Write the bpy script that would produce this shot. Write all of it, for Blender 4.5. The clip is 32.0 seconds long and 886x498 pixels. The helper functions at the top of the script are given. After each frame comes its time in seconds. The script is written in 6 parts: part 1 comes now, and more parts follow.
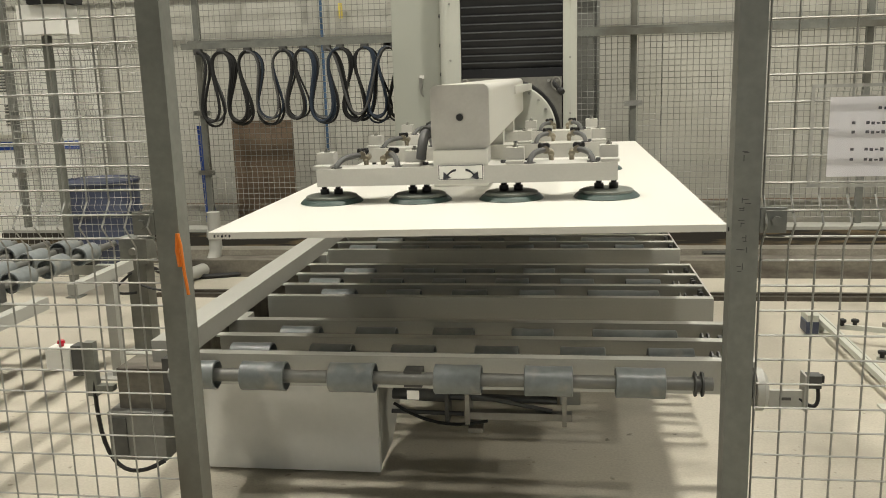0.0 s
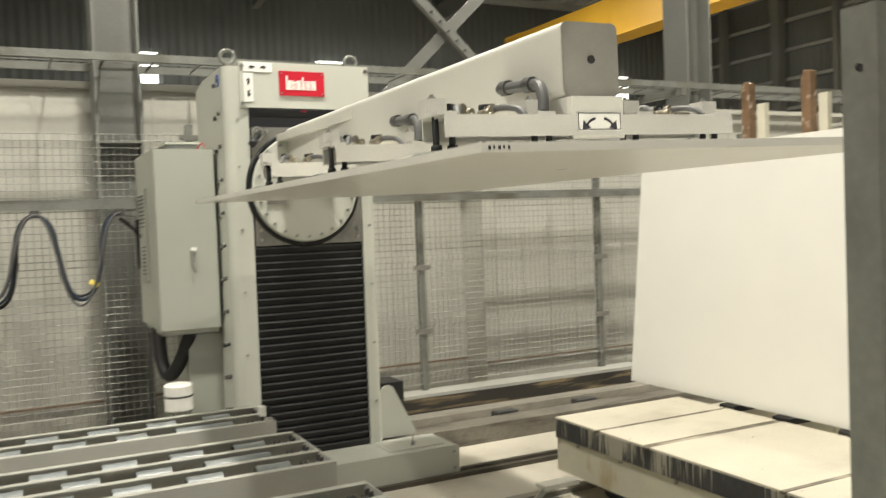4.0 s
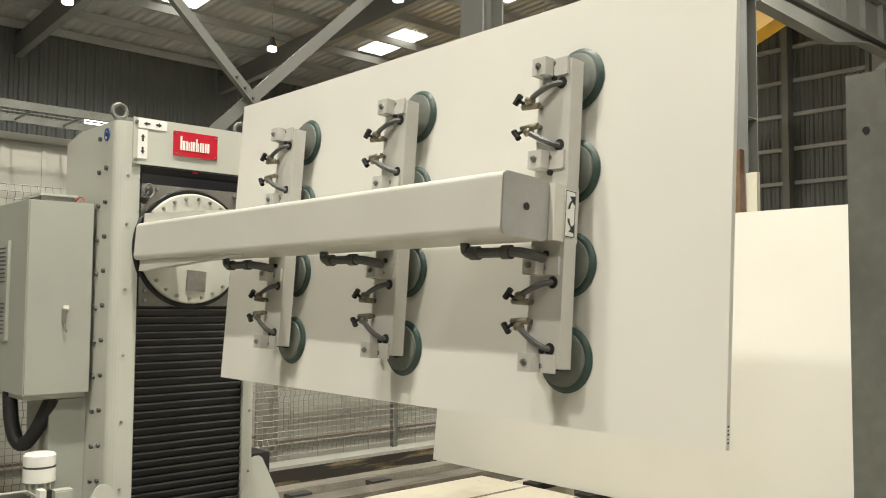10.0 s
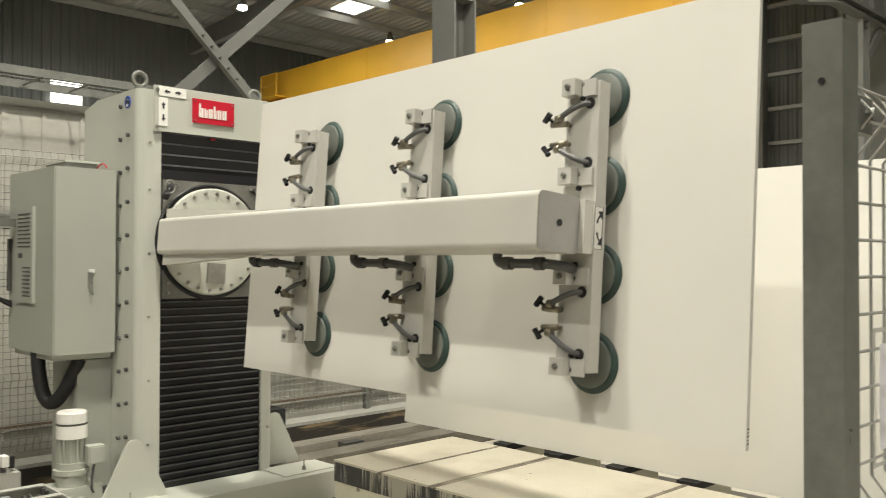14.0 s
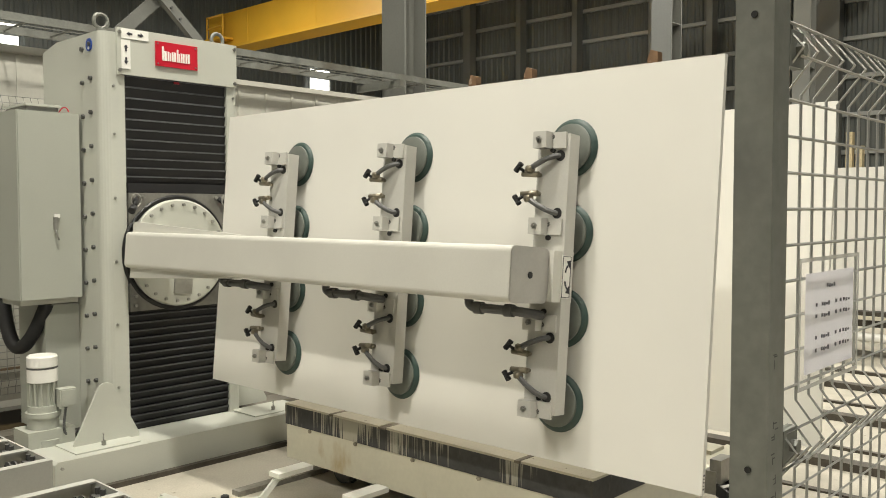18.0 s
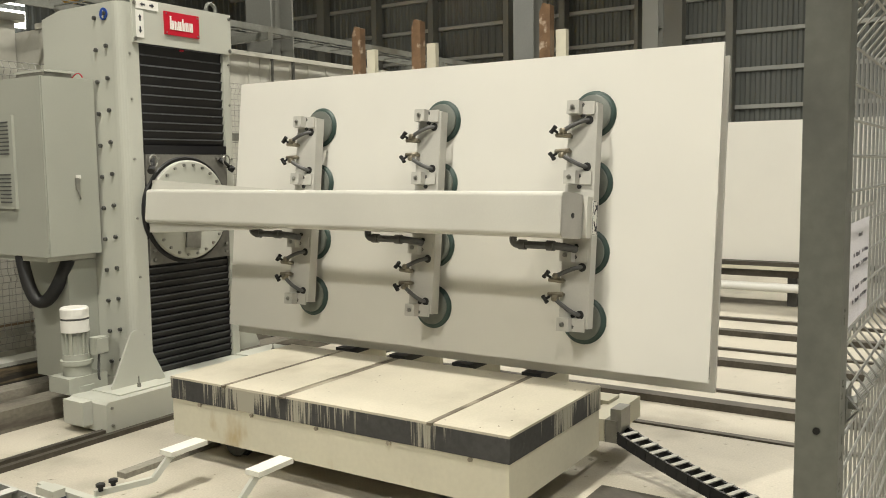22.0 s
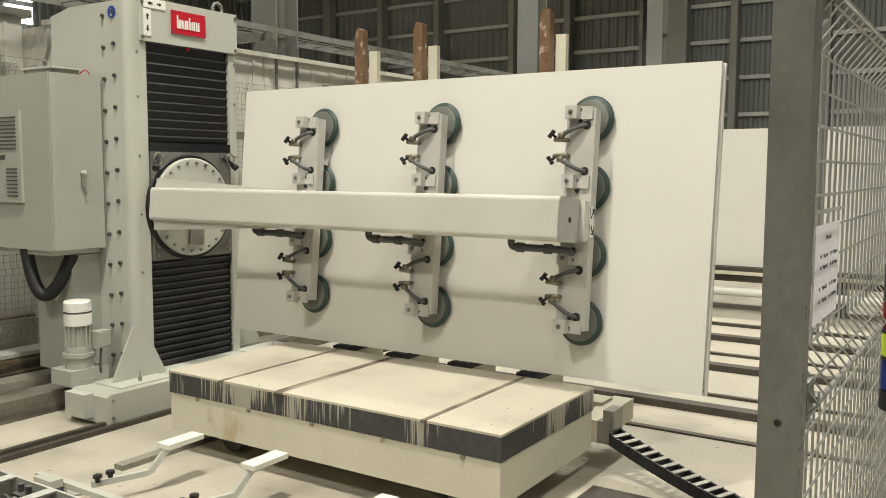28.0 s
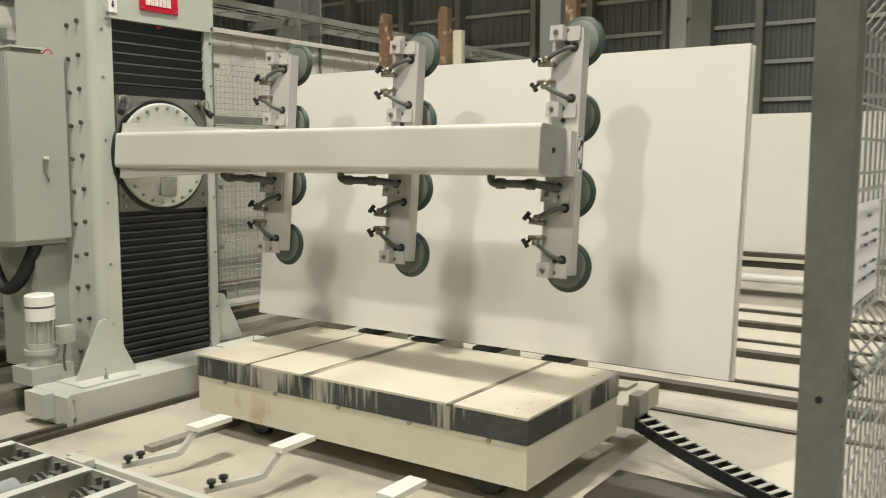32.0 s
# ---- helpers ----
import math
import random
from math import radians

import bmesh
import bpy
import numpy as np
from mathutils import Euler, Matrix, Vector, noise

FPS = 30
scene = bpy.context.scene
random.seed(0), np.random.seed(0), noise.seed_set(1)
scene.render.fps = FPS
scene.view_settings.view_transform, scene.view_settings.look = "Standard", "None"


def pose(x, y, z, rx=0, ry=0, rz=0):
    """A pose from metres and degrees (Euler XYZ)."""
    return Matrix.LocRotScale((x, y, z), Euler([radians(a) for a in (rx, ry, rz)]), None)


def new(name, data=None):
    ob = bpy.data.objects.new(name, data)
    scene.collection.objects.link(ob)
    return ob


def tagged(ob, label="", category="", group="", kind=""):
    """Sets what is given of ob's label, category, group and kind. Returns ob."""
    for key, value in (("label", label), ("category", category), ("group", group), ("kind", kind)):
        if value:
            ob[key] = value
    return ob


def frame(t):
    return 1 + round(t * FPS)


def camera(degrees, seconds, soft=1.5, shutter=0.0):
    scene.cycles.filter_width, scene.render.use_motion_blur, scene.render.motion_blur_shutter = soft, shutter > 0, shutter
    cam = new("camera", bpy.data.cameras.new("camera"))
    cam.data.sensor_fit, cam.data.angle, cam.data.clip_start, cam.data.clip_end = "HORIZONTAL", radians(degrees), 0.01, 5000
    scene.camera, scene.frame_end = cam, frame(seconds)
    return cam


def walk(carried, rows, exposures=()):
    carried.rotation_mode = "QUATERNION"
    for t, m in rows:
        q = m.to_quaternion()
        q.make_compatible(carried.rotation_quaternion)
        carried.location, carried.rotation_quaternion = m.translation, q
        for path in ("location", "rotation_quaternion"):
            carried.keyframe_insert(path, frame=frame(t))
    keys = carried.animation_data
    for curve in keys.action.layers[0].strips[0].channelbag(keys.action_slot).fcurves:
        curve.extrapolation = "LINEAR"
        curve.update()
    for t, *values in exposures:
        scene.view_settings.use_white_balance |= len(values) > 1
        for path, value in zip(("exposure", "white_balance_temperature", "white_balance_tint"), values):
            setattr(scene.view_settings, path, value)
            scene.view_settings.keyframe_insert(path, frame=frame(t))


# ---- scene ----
LENS = 54.49
cam = camera(LENS, 32.0, soft=0.9, shutter=0.5)
PATH = [
    (0.0, -0.347, -1.707, 1.592, 78.62, 1.61, 7.59),
    (0.5, -0.341, -1.705, 1.593, 78.74, 1.65, 6.70),
    (1.0, -0.327, -1.699, 1.594, 79.29, 1.64, 4.43),
    (1.5, -0.303, -1.690, 1.606, 80.55, 1.60, -0.86),
    (2.0, -0.355, -1.643, 1.626, 82.27, 1.89, -5.79),
    (2.5, -0.509, -1.510, 1.624, 83.40, 1.63, -7.36),
    (3.0, -0.653, -1.225, 1.641, 85.13, 2.62, -10.89),
    (3.5, -0.801, -0.938, 1.630, 86.32, 2.60, -18.38),
    (4.0, -0.984, -0.728, 1.704, 88.18, 2.16, -26.92),
    (4.5, -1.135, -0.557, 1.667, 91.62, 1.63, -32.24),
    (6.5, -1.280, -0.423, 1.672, 94.32, 0.92, -43.51),
    (7.0, -1.283, -0.450, 1.669, 95.49, 0.37, -42.74),
    (7.5, -1.277, -0.449, 1.673, 96.13, -0.58, -42.79),
    (8.0, -1.268, -0.426, 1.674, 96.02, -1.04, -42.95),
    (8.5, -1.254, -0.402, 1.665, 95.40, -0.88, -42.91),
    (9.0, -1.236, -0.427, 1.657, 94.27, -0.61, -42.57),
    (9.5, -1.207, -0.444, 1.652, 93.62, -0.66, -42.36),
    (10.0, -1.193, -0.452, 1.650, 93.39, -0.42, -42.55),
    (10.5, -1.192, -0.455, 1.649, 93.33, 0.11, -43.12),
    (11.0, -1.192, -0.464, 1.653, 93.23, 0.47, -43.21),
    (11.5, -1.182, -0.456, 1.653, 92.59, 0.25, -42.57),
    (12.0, -1.190, -0.437, 1.639, 91.63, 0.55, -39.43),
    (12.5, -1.191, -0.404, 1.631, 90.48, 0.46, -35.28),
    (13.0, -1.180, -0.432, 1.631, 90.46, 0.07, -36.70),
    (13.5, -1.140, -0.432, 1.640, 90.85, 0.10, -40.91),
    (14.0, -1.127, -0.449, 1.646, 90.90, -0.12, -44.08),
    (14.5, -1.120, -0.457, 1.649, 90.88, -0.08, -46.10),
    (16.5, -1.124, -0.469, 1.640, 87.67, 0.24, -46.99),
    (17.0, -1.123, -0.467, 1.634, 87.62, 0.06, -47.49),
    (17.5, -1.120, -0.463, 1.633, 87.37, 0.08, -47.29),
    (18.0, -1.117, -0.466, 1.628, 87.34, 0.07, -47.22),
    (18.5, -1.117, -0.468, 1.628, 87.47, 0.11, -47.26),
    (19.0, -1.121, -0.464, 1.627, 87.43, -0.06, -47.24),
    (19.5, -1.156, -0.441, 1.625, 86.88, 0.03, -47.10),
    (20.0, -1.224, -0.397, 1.622, 86.30, 0.41, -48.16),
    (20.5, -1.173, -0.319, 1.620, 86.20, 0.72, -49.77),
    (21.0, -1.155, -0.238, 1.617, 85.61, 0.58, -52.04),
    (21.5, -1.149, -0.190, 1.617, 84.56, 1.04, -55.13),
    (22.0, -1.156, -0.183, 1.620, 84.54, 0.79, -57.06),
    (22.5, -1.157, -0.180, 1.615, 84.86, 0.42, -57.74),
    (23.0, -1.172, -0.187, 1.616, 84.62, 0.03, -57.62),
    (23.5, -1.177, -0.189, 1.607, 84.03, -0.36, -56.77),
    (24.0, -1.189, -0.198, 1.612, 83.88, -0.64, -56.38),
    (24.5, -1.187, -0.208, 1.617, 84.18, -0.47, -56.57),
    (25.0, -1.187, -0.207, 1.616, 84.32, -0.37, -56.92),
    (25.5, -1.188, -0.210, 1.613, 84.24, -0.25, -57.02),
    (27.5, -1.183, -0.231, 1.615, 84.56, -0.19, -56.80),
    (28.0, -1.185, -0.236, 1.614, 84.70, -0.17, -56.80),
    (28.5, -1.181, -0.233, 1.612, 84.64, -0.17, -56.65),
    (29.0, -1.176, -0.238, 1.613, 84.55, -0.29, -57.27),
    (29.5, -1.168, -0.240, 1.612, 84.60, -0.36, -58.00),
    (30.0, -1.170, -0.241, 1.612, 84.68, -0.38, -58.17),
    (30.5, -1.170, -0.238, 1.614, 84.74, -0.38, -57.91),
    (31.0, -1.173, -0.238, 1.613, 84.70, -0.38, -57.93),
    (31.5, -1.186, -0.229, 1.602, 84.24, -0.75, -57.79),
    (32.0, -1.206, -0.218, 1.601, 83.84, -0.05, -55.44),
]
walk(cam, [(t, pose(x, y, z, a, b, c)) for t, x, y, z, a, b, c in PATH],
     [(0.0, -0.45), (1.0, -0.40), (2.0, -0.20), (3.0, 0.04), (4.5, 0.02), (6.5, -0.42), (7.0, -0.30), (7.5, -0.14), (8.0, -0.08), (9.0, -0.04), (11.0, -0.13), (13.0, -0.18), (14.0, -0.16), (17.0, -0.14), (19.0, -0.14), (21.0, -0.26), (24.0, -0.26), (32.0, -0.26)])

# ---- light ----
world = bpy.data.worlds.new("hall_air")
scene.world = world
world.use_nodes = True
sky = world.node_tree.nodes.new("ShaderNodeTexSky")
sky.sky_type = "NISHITA"
sky.sun_disc = False
sky.sun_elevation, sky.sun_rotation = radians(50), radians(200)
world.node_tree.links.new(sky.outputs[0], world.node_tree.nodes["Background"].inputs[0])
world.node_tree.nodes["Background"].inputs[1].default_value = 0.10
scene.view_settings.exposure = 0.0
LAMP_WATTS = 240
LAMP_COLOR = (1.0, 0.955, 0.84)
FAR_COLOR = (1.0, 0.985, 0.93)
NEAR = ((-11.2, 60), (-5.4, 600), (0.5, 730), (6.2, 290), (11.9, 980))
FRONT = ((-5.4, 220), (0.5, 350))
LAMPS = [(x, 2.5, 9.1, w) for x, w in NEAR] + [(x, -2.2, 9.1, w) for x, w in FRONT]
LAMPS += [(x, y, z, LAMP_WATTS if x < 12 else 110 if y > 9 else 48) for x, y, z in ((4.8, 12.7, 7.7), (4.8, 17.5, 7.7), (9.6, 8.2, 7.7), (9.6, 12.7, 7.7), (9.6, 17.5, 7.7), (14.2, 8.4, 7.7), (14.2, 12.8, 7.7), (14.2, 17.5, 7.7))]
DOOR = (-0.5, 4.0, 4.4)
DOOR_WATTS = 70


# ---- materials ----
def mat(name, color, rough=0.5, metal=0.0, grain=0.06, scale=40.0, stain=0.08, stain_scale=2.0, bump=0.0, bump_scale=60.0, coat=0.0):
    """A painted or raw surface whose colour varies at a fine and a coarse scale, with a fine relief."""
    m = bpy.data.materials.new(name)
    m.use_nodes = True
    n, l = m.node_tree.nodes, m.node_tree.links
    b = n["Principled BSDF"]
    tc = n.new("ShaderNodeTexCoord")
    fine, coarse = n.new("ShaderNodeTexNoise"), n.new("ShaderNodeTexNoise")
    fine.inputs["Scale"].default_value, fine.inputs["Detail"].default_value = scale, 3
    coarse.inputs["Scale"].default_value, coarse.inputs["Detail"].default_value = stain_scale, 5
    info = n.new("ShaderNodeObjectInfo")
    for t in (fine, coarse):
        l.new(tc.outputs["Object"], t.inputs["Vector"])
    def ramp(src, amount, out_from):
        r = n.new("ShaderNodeMapRange")
        r.inputs[1].default_value, r.inputs[2].default_value = 0.3, 0.7
        r.inputs[3].default_value, r.inputs[4].default_value = 1 - amount, 1 + amount * 0.6
        l.new(src, r.inputs[0])
        return r.outputs[0]
    mul = n.new("ShaderNodeMath"); mul.operation = "MULTIPLY"
    l.new(ramp(fine.outputs[0], grain, 0), mul.inputs[0])
    l.new(ramp(coarse.outputs[0], stain, 0), mul.inputs[1])
    vary = n.new("ShaderNodeMapRange")
    vary.inputs[3].default_value, vary.inputs[4].default_value = 0.96, 1.03
    l.new(info.outputs["Random"], vary.inputs[0])
    mul2 = n.new("ShaderNodeMath"); mul2.operation = "MULTIPLY"
    l.new(mul.outputs[0], mul2.inputs[0]); l.new(vary.outputs[0], mul2.inputs[1])
    mix = n.new("ShaderNodeVectorMath"); mix.operation = "SCALE"
    mix.inputs[0].default_value = color
    l.new(mul2.outputs[0], mix.inputs["Scale"])
    l.new(mix.outputs[0], b.inputs["Base Color"])
    rr = n.new("ShaderNodeMapRange")
    rr.inputs[3].default_value, rr.inputs[4].default_value = max(rough - 0.1, 0.03), min(rough + 0.12, 1)
    l.new(coarse.outputs[0], rr.inputs[0])
    l.new(rr.outputs[0], b.inputs["Roughness"])
    b.inputs["Metallic"].default_value = metal
    b.inputs["Coat Weight"].default_value = coat
    if bump:
        bn, bp = n.new("ShaderNodeTexNoise"), n.new("ShaderNodeBump")
        bn.inputs["Scale"].default_value, bn.inputs["Detail"].default_value = bump_scale, 4
        bp.inputs["Strength"].default_value, bp.inputs["Distance"].default_value = bump, 0.004
        l.new(tc.outputs["Object"], bn.inputs["Vector"])
        l.new(bn.outputs[0], bp.inputs["Height"]); l.new(bp.outputs[0], b.inputs["Normal"])
    return m


def glow(name, color, strength):
    m = bpy.data.materials.new(name)
    m.use_nodes = True
    b = m.node_tree.nodes["Principled BSDF"]
    b.inputs["Base Color"].default_value = (*color, 1)
    b.inputs["Emission Color"].default_value = (*color, 1)
    b.inputs["Emission Strength"].default_value = strength
    return m


def layered(m, color, scale, low, high, stretch=(1, 1, 1), detail=6.0):
    """Lays blotches or runs of a second colour over a material's base colour."""
    n, l = m.node_tree.nodes, m.node_tree.links
    b = n["Principled BSDF"]
    src = b.inputs["Base Color"].links[0].from_socket
    tc, mp, t, r, mx = (n.new("ShaderNode" + k) for k in ("TexCoord", "Mapping", "TexNoise", "MapRange", "Mix"))
    mp.inputs["Scale"].default_value = stretch
    t.inputs["Scale"].default_value, t.inputs["Detail"].default_value = scale, detail
    r.inputs[1].default_value, r.inputs[2].default_value = low, high
    mx.data_type = "RGBA"
    l.new(tc.outputs["Object"], mp.inputs[0]); l.new(mp.outputs[0], t.inputs["Vector"])
    l.new(t.outputs[0], r.inputs[0]); l.new(r.outputs[0], mx.inputs[0])
    l.new(src, mx.inputs[6]); mx.inputs[7].default_value = (*color, 1)
    l.new(mx.outputs[2], b.inputs["Base Color"])
    return m


M_FLOOR = layered(layered(mat("dusty_concrete", (0.46, 0.425, 0.35), 0.62, grain=0.10, scale=90, stain=0.16, stain_scale=0.9, bump=0.25, bump_scale=120), (0.30, 0.275, 0.22), 1.7, 0.52, 0.75), (0.20, 0.18, 0.14), 16.0, 0.66, 0.74)
M_PAINT = mat("light_grey_paint", (0.49, 0.497, 0.44), 0.42, grain=0.02, scale=120, stain=0.05, stain_scale=1.6, bump=0.05, bump_scale=200)
M_CABINET = mat("grey_green_cabinet_paint", (0.395, 0.405, 0.352), 0.48, grain=0.02, scale=120, stain=0.06, stain_scale=1.4, bump=0.08, bump_scale=260)
M_CONV = mat("grey_conveyor_paint", (0.40, 0.397, 0.36), 0.45, grain=0.03, scale=120, stain=0.10, stain_scale=2.2, bump=0.05, bump_scale=200)
M_CARRIAGE = mat("grey_carriage_steel", (0.19, 0.185, 0.165), 0.5, metal=0.3, grain=0.10, stain=0.25, stain_scale=6)
M_CAP = mat("brushed_end_plate", (0.56, 0.545, 0.51), 0.42, metal=0.9, grain=0.03, scale=90, stain=0.10, stain_scale=7)


def brushed(m):
    """Brushing along the object's x: the sheen spreads across the strokes."""
    n, l = m.node_tree.nodes, m.node_tree.links
    b = n["Principled BSDF"]
    v = n.new("ShaderNodeVectorTransform")
    v.vector_type, v.convert_from, v.convert_to = "VECTOR", "OBJECT", "WORLD"
    v.inputs[0].default_value = (0, 0, 1)
    l.new(v.outputs[0], b.inputs["Tangent"])
    b.inputs["Anisotropic"].default_value = 0.85
    return m


brushed(M_CAP)
M_BAR = mat("pale_grey_bar_paint", (0.50, 0.49, 0.45), 0.42, grain=0.03, scale=120, stain=0.08, stain_scale=4, bump=0.05, bump_scale=200)
M_ARM = mat("white_paint", (0.59, 0.58, 0.525), 0.38, grain=0.02, scale=120, stain=0.05, stain_scale=2.5, bump=0.05, bump_scale=220)
M_SLAB = mat("white_quartz", (0.715, 0.70, 0.645), 0.32, grain=0.025, scale=260, stain=0.02, stain_scale=3, bump=0.02, bump_scale=300)
M_GALV = layered(layered(mat("galvanised_steel", (0.225, 0.23, 0.205), 0.5, metal=0.3, grain=0.10, scale=55, stain=0.22, stain_scale=5, bump=0.08), (0.12, 0.124, 0.113), 5, 0.5, 0.75), (0.115, 0.108, 0.085), 2.2, 0.52, 0.70, (1, 1, 0.5))
M_WIRE = mat("galvanised_wire", (0.34, 0.34, 0.315), 0.45, metal=0.5, grain=0.05, stain=0.12)
M_WIREW = mat("pale_wire", (0.30, 0.30, 0.275), 0.5, metal=0.3, grain=0.05, stain=0.1)
M_BLACK = mat("black_rubber_cloth", (0.006, 0.006, 0.008), 0.42, grain=0.2, stain=0.3)
# paler than the bellows cloth: the light on the fold lips is painted in
M_FOLD = mat("lit_fold_edge", (0.075, 0.077, 0.083), 0.45, grain=0.2, stain=0.35, stain_scale=5)
M_PLATE = mat("black_steel", (0.014, 0.014, 0.014), 0.45, metal=0.3, grain=0.15, stain=0.3, stain_scale=7)
M_RUBBER = mat("black_rubber", (0.013, 0.013, 0.013), 0.55, grain=0.2, stain=0.3)
M_DARK = mat("dark_steel", (0.10, 0.10, 0.095), 0.5, metal=0.4, grain=0.1, stain=0.25, stain_scale=6)
M_STEEL = mat("bare_steel", (0.34, 0.335, 0.31), 0.35, metal=0.85, grain=0.08, stain=0.2, stain_scale=8)
M_CUP = mat("green_rubber", (0.030, 0.058, 0.049), 0.5, grain=0.1, stain=0.2, stain_scale=9)
M_CUPDISC = mat("grey_green_cup_plate", (0.16, 0.172, 0.15), 0.5, metal=0.1, grain=0.08, stain=0.15, stain_scale=8)
M_SHAFT = mat("dull_shaft_steel", (0.20, 0.20, 0.185), 0.5, metal=0.25, grain=0.08, stain=0.2, stain_scale=6)
M_ROLL = layered(mat("grey_blue_plastic", (0.195, 0.213, 0.215), 0.34, grain=0.10, stain=0.22, stain_scale=9, bump=0.1, bump_scale=90), (0.27, 0.265, 0.235), 11, 0.56, 0.72)
M_YELLOW = mat("yellow_paint", (0.72, 0.40, 0.03), 0.45, grain=0.03, stain=0.08, stain_scale=1)
M_RED = mat("red_enamel", (0.52, 0.012, 0.03), 0.35, grain=0.02, stain=0.04)
M_WHITE = mat("white_enamel", (0.80, 0.79, 0.74), 0.4, grain=0.02, stain=0.04)
M_BLUE = mat("blue_enamel", (0.02, 0.07, 0.33), 0.4, grain=0.02, stain=0.04)
def paper():
    """Thin paper: half of the light goes through it."""
    m = mat("paper", (0.82, 0.81, 0.84), 0.7, grain=0.02, stain=0.05, stain_scale=12)
    n, l = m.node_tree.nodes, m.node_tree.links
    tr, mx = n.new("ShaderNodeBsdfTranslucent"), n.new("ShaderNodeMixShader")
    tr.inputs["Color"].default_value = (0.86, 0.84, 0.90, 1)
    mx.inputs[0].default_value = 0.4
    l.new(n["Principled BSDF"].outputs[0], mx.inputs[1]); l.new(tr.outputs[0], mx.inputs[2])
    l.new(mx.outputs[0], n["Material Output"].inputs[0])
    return m


def clear_film():
    m = mat("clear_film", (0.7, 0.7, 0.68), 0.25)
    m.node_tree.nodes["Principled BSDF"].inputs["Alpha"].default_value = 0.13
    return m


M_PAPER = paper()
M_SEAM = mat("milky_film_edge", (0.62, 0.62, 0.58), 0.35, grain=0.1, stain=0.2, stain_scale=30)
M_SEAM.node_tree.nodes["Principled BSDF"].inputs["Alpha"].default_value = 0.55
M_FILM = clear_film()
M_SCRIBE = mat("faded_pen_ink", (0.085, 0.085, 0.08), 0.7, grain=0.2, stain=0.3)
M_PEN = mat("pen_ink", (0.09, 0.085, 0.11), 0.7, grain=0.1)
M_INK = mat("ink", (0.03, 0.03, 0.04), 0.7, grain=0.1)
M_WALL = layered(mat("pale_wall_sheet", (0.47, 0.46, 0.405), 0.6, grain=0.04, scale=30, stain=0.08, stain_scale=0.8, bump=0.15, bump_scale=25), (0.40, 0.39, 0.335), 1.3, 0.5, 0.8)
M_CLAD = mat("grey_cladding", (0.125, 0.135, 0.126), 0.55, metal=0.1, grain=0.06, stain=0.15, stain_scale=0.4)
M_STRUCT = mat("grey_structural_paint", (0.165, 0.167, 0.15), 0.5, grain=0.05, stain=0.15, stain_scale=1.0)
M_GIRT = mat("pale_galvanised_rail", (0.36, 0.37, 0.35), 0.5, metal=0.2, grain=0.05, stain=0.1)
M_ROOF = mat("grey_roof_sheet", (0.52, 0.52, 0.49), 0.5, metal=0.3, grain=0.05, stain=0.2, stain_scale=0.3)
def ribbed(m, scale, depth):
    """Fine ribs of profiled sheet, as relief."""
    n, l = m.node_tree.nodes, m.node_tree.links
    tc, w, bp = n.new("ShaderNodeTexCoord"), n.new("ShaderNodeTexWave"), n.new("ShaderNodeBump")
    w.bands_direction, w.wave_profile = "X", "SIN"
    w.inputs["Scale"].default_value = scale
    bp.inputs["Strength"].default_value, bp.inputs["Distance"].default_value = 1.0, depth
    l.new(tc.outputs["Object"], w.inputs["Vector"]); l.new(w.outputs[1], bp.inputs["Height"])
    l.new(bp.outputs[0], n["Principled BSDF"].inputs["Normal"])
    return m


ribbed(M_ROOF, 1.2, 0.05)
M_SKYL = glow("skylight", (1.0, 0.98, 0.90), 3.0)
M_LAMP = glow("lamp_glass", (1.0, 0.97, 0.90), 30.0)
M_TAPE = layered(mat("brown_wrap", (0.19, 0.115, 0.065), 0.4, grain=0.15, scale=30, stain=0.3, stain_scale=9, bump=0.6, bump_scale=25), (0.55, 0.46, 0.36), 14, 0.6, 0.72)
M_STAKE = mat("pale_timber", (0.55, 0.46, 0.28), 0.7, grain=0.15, scale=60, stain=0.2, stain_scale=4, bump=0.2)
M_GREYWOOD = mat("weathered_grey_wood", (0.26, 0.245, 0.205), 0.8, grain=0.2, stain=0.25, bump=0.3)
M_TIMBER = layered(mat("old_timber", (0.24, 0.18, 0.10), 0.8, grain=0.2, stain=0.3, bump=0.3), (0.03, 0.026, 0.02), 3, 0.31, 0.47, (0.6, 6, 6))
M_BLOCKTOP = layered(layered(mat("dusty_block_top", (0.56, 0.52, 0.42), 0.75, grain=0.05, scale=80, stain=0.10, stain_scale=2, bump=0.18, bump_scale=60), (0.40, 0.36, 0.28), 2.2, 0.55, 0.8), (0.12, 0.10, 0.075), 34.0, 0.70, 0.74)
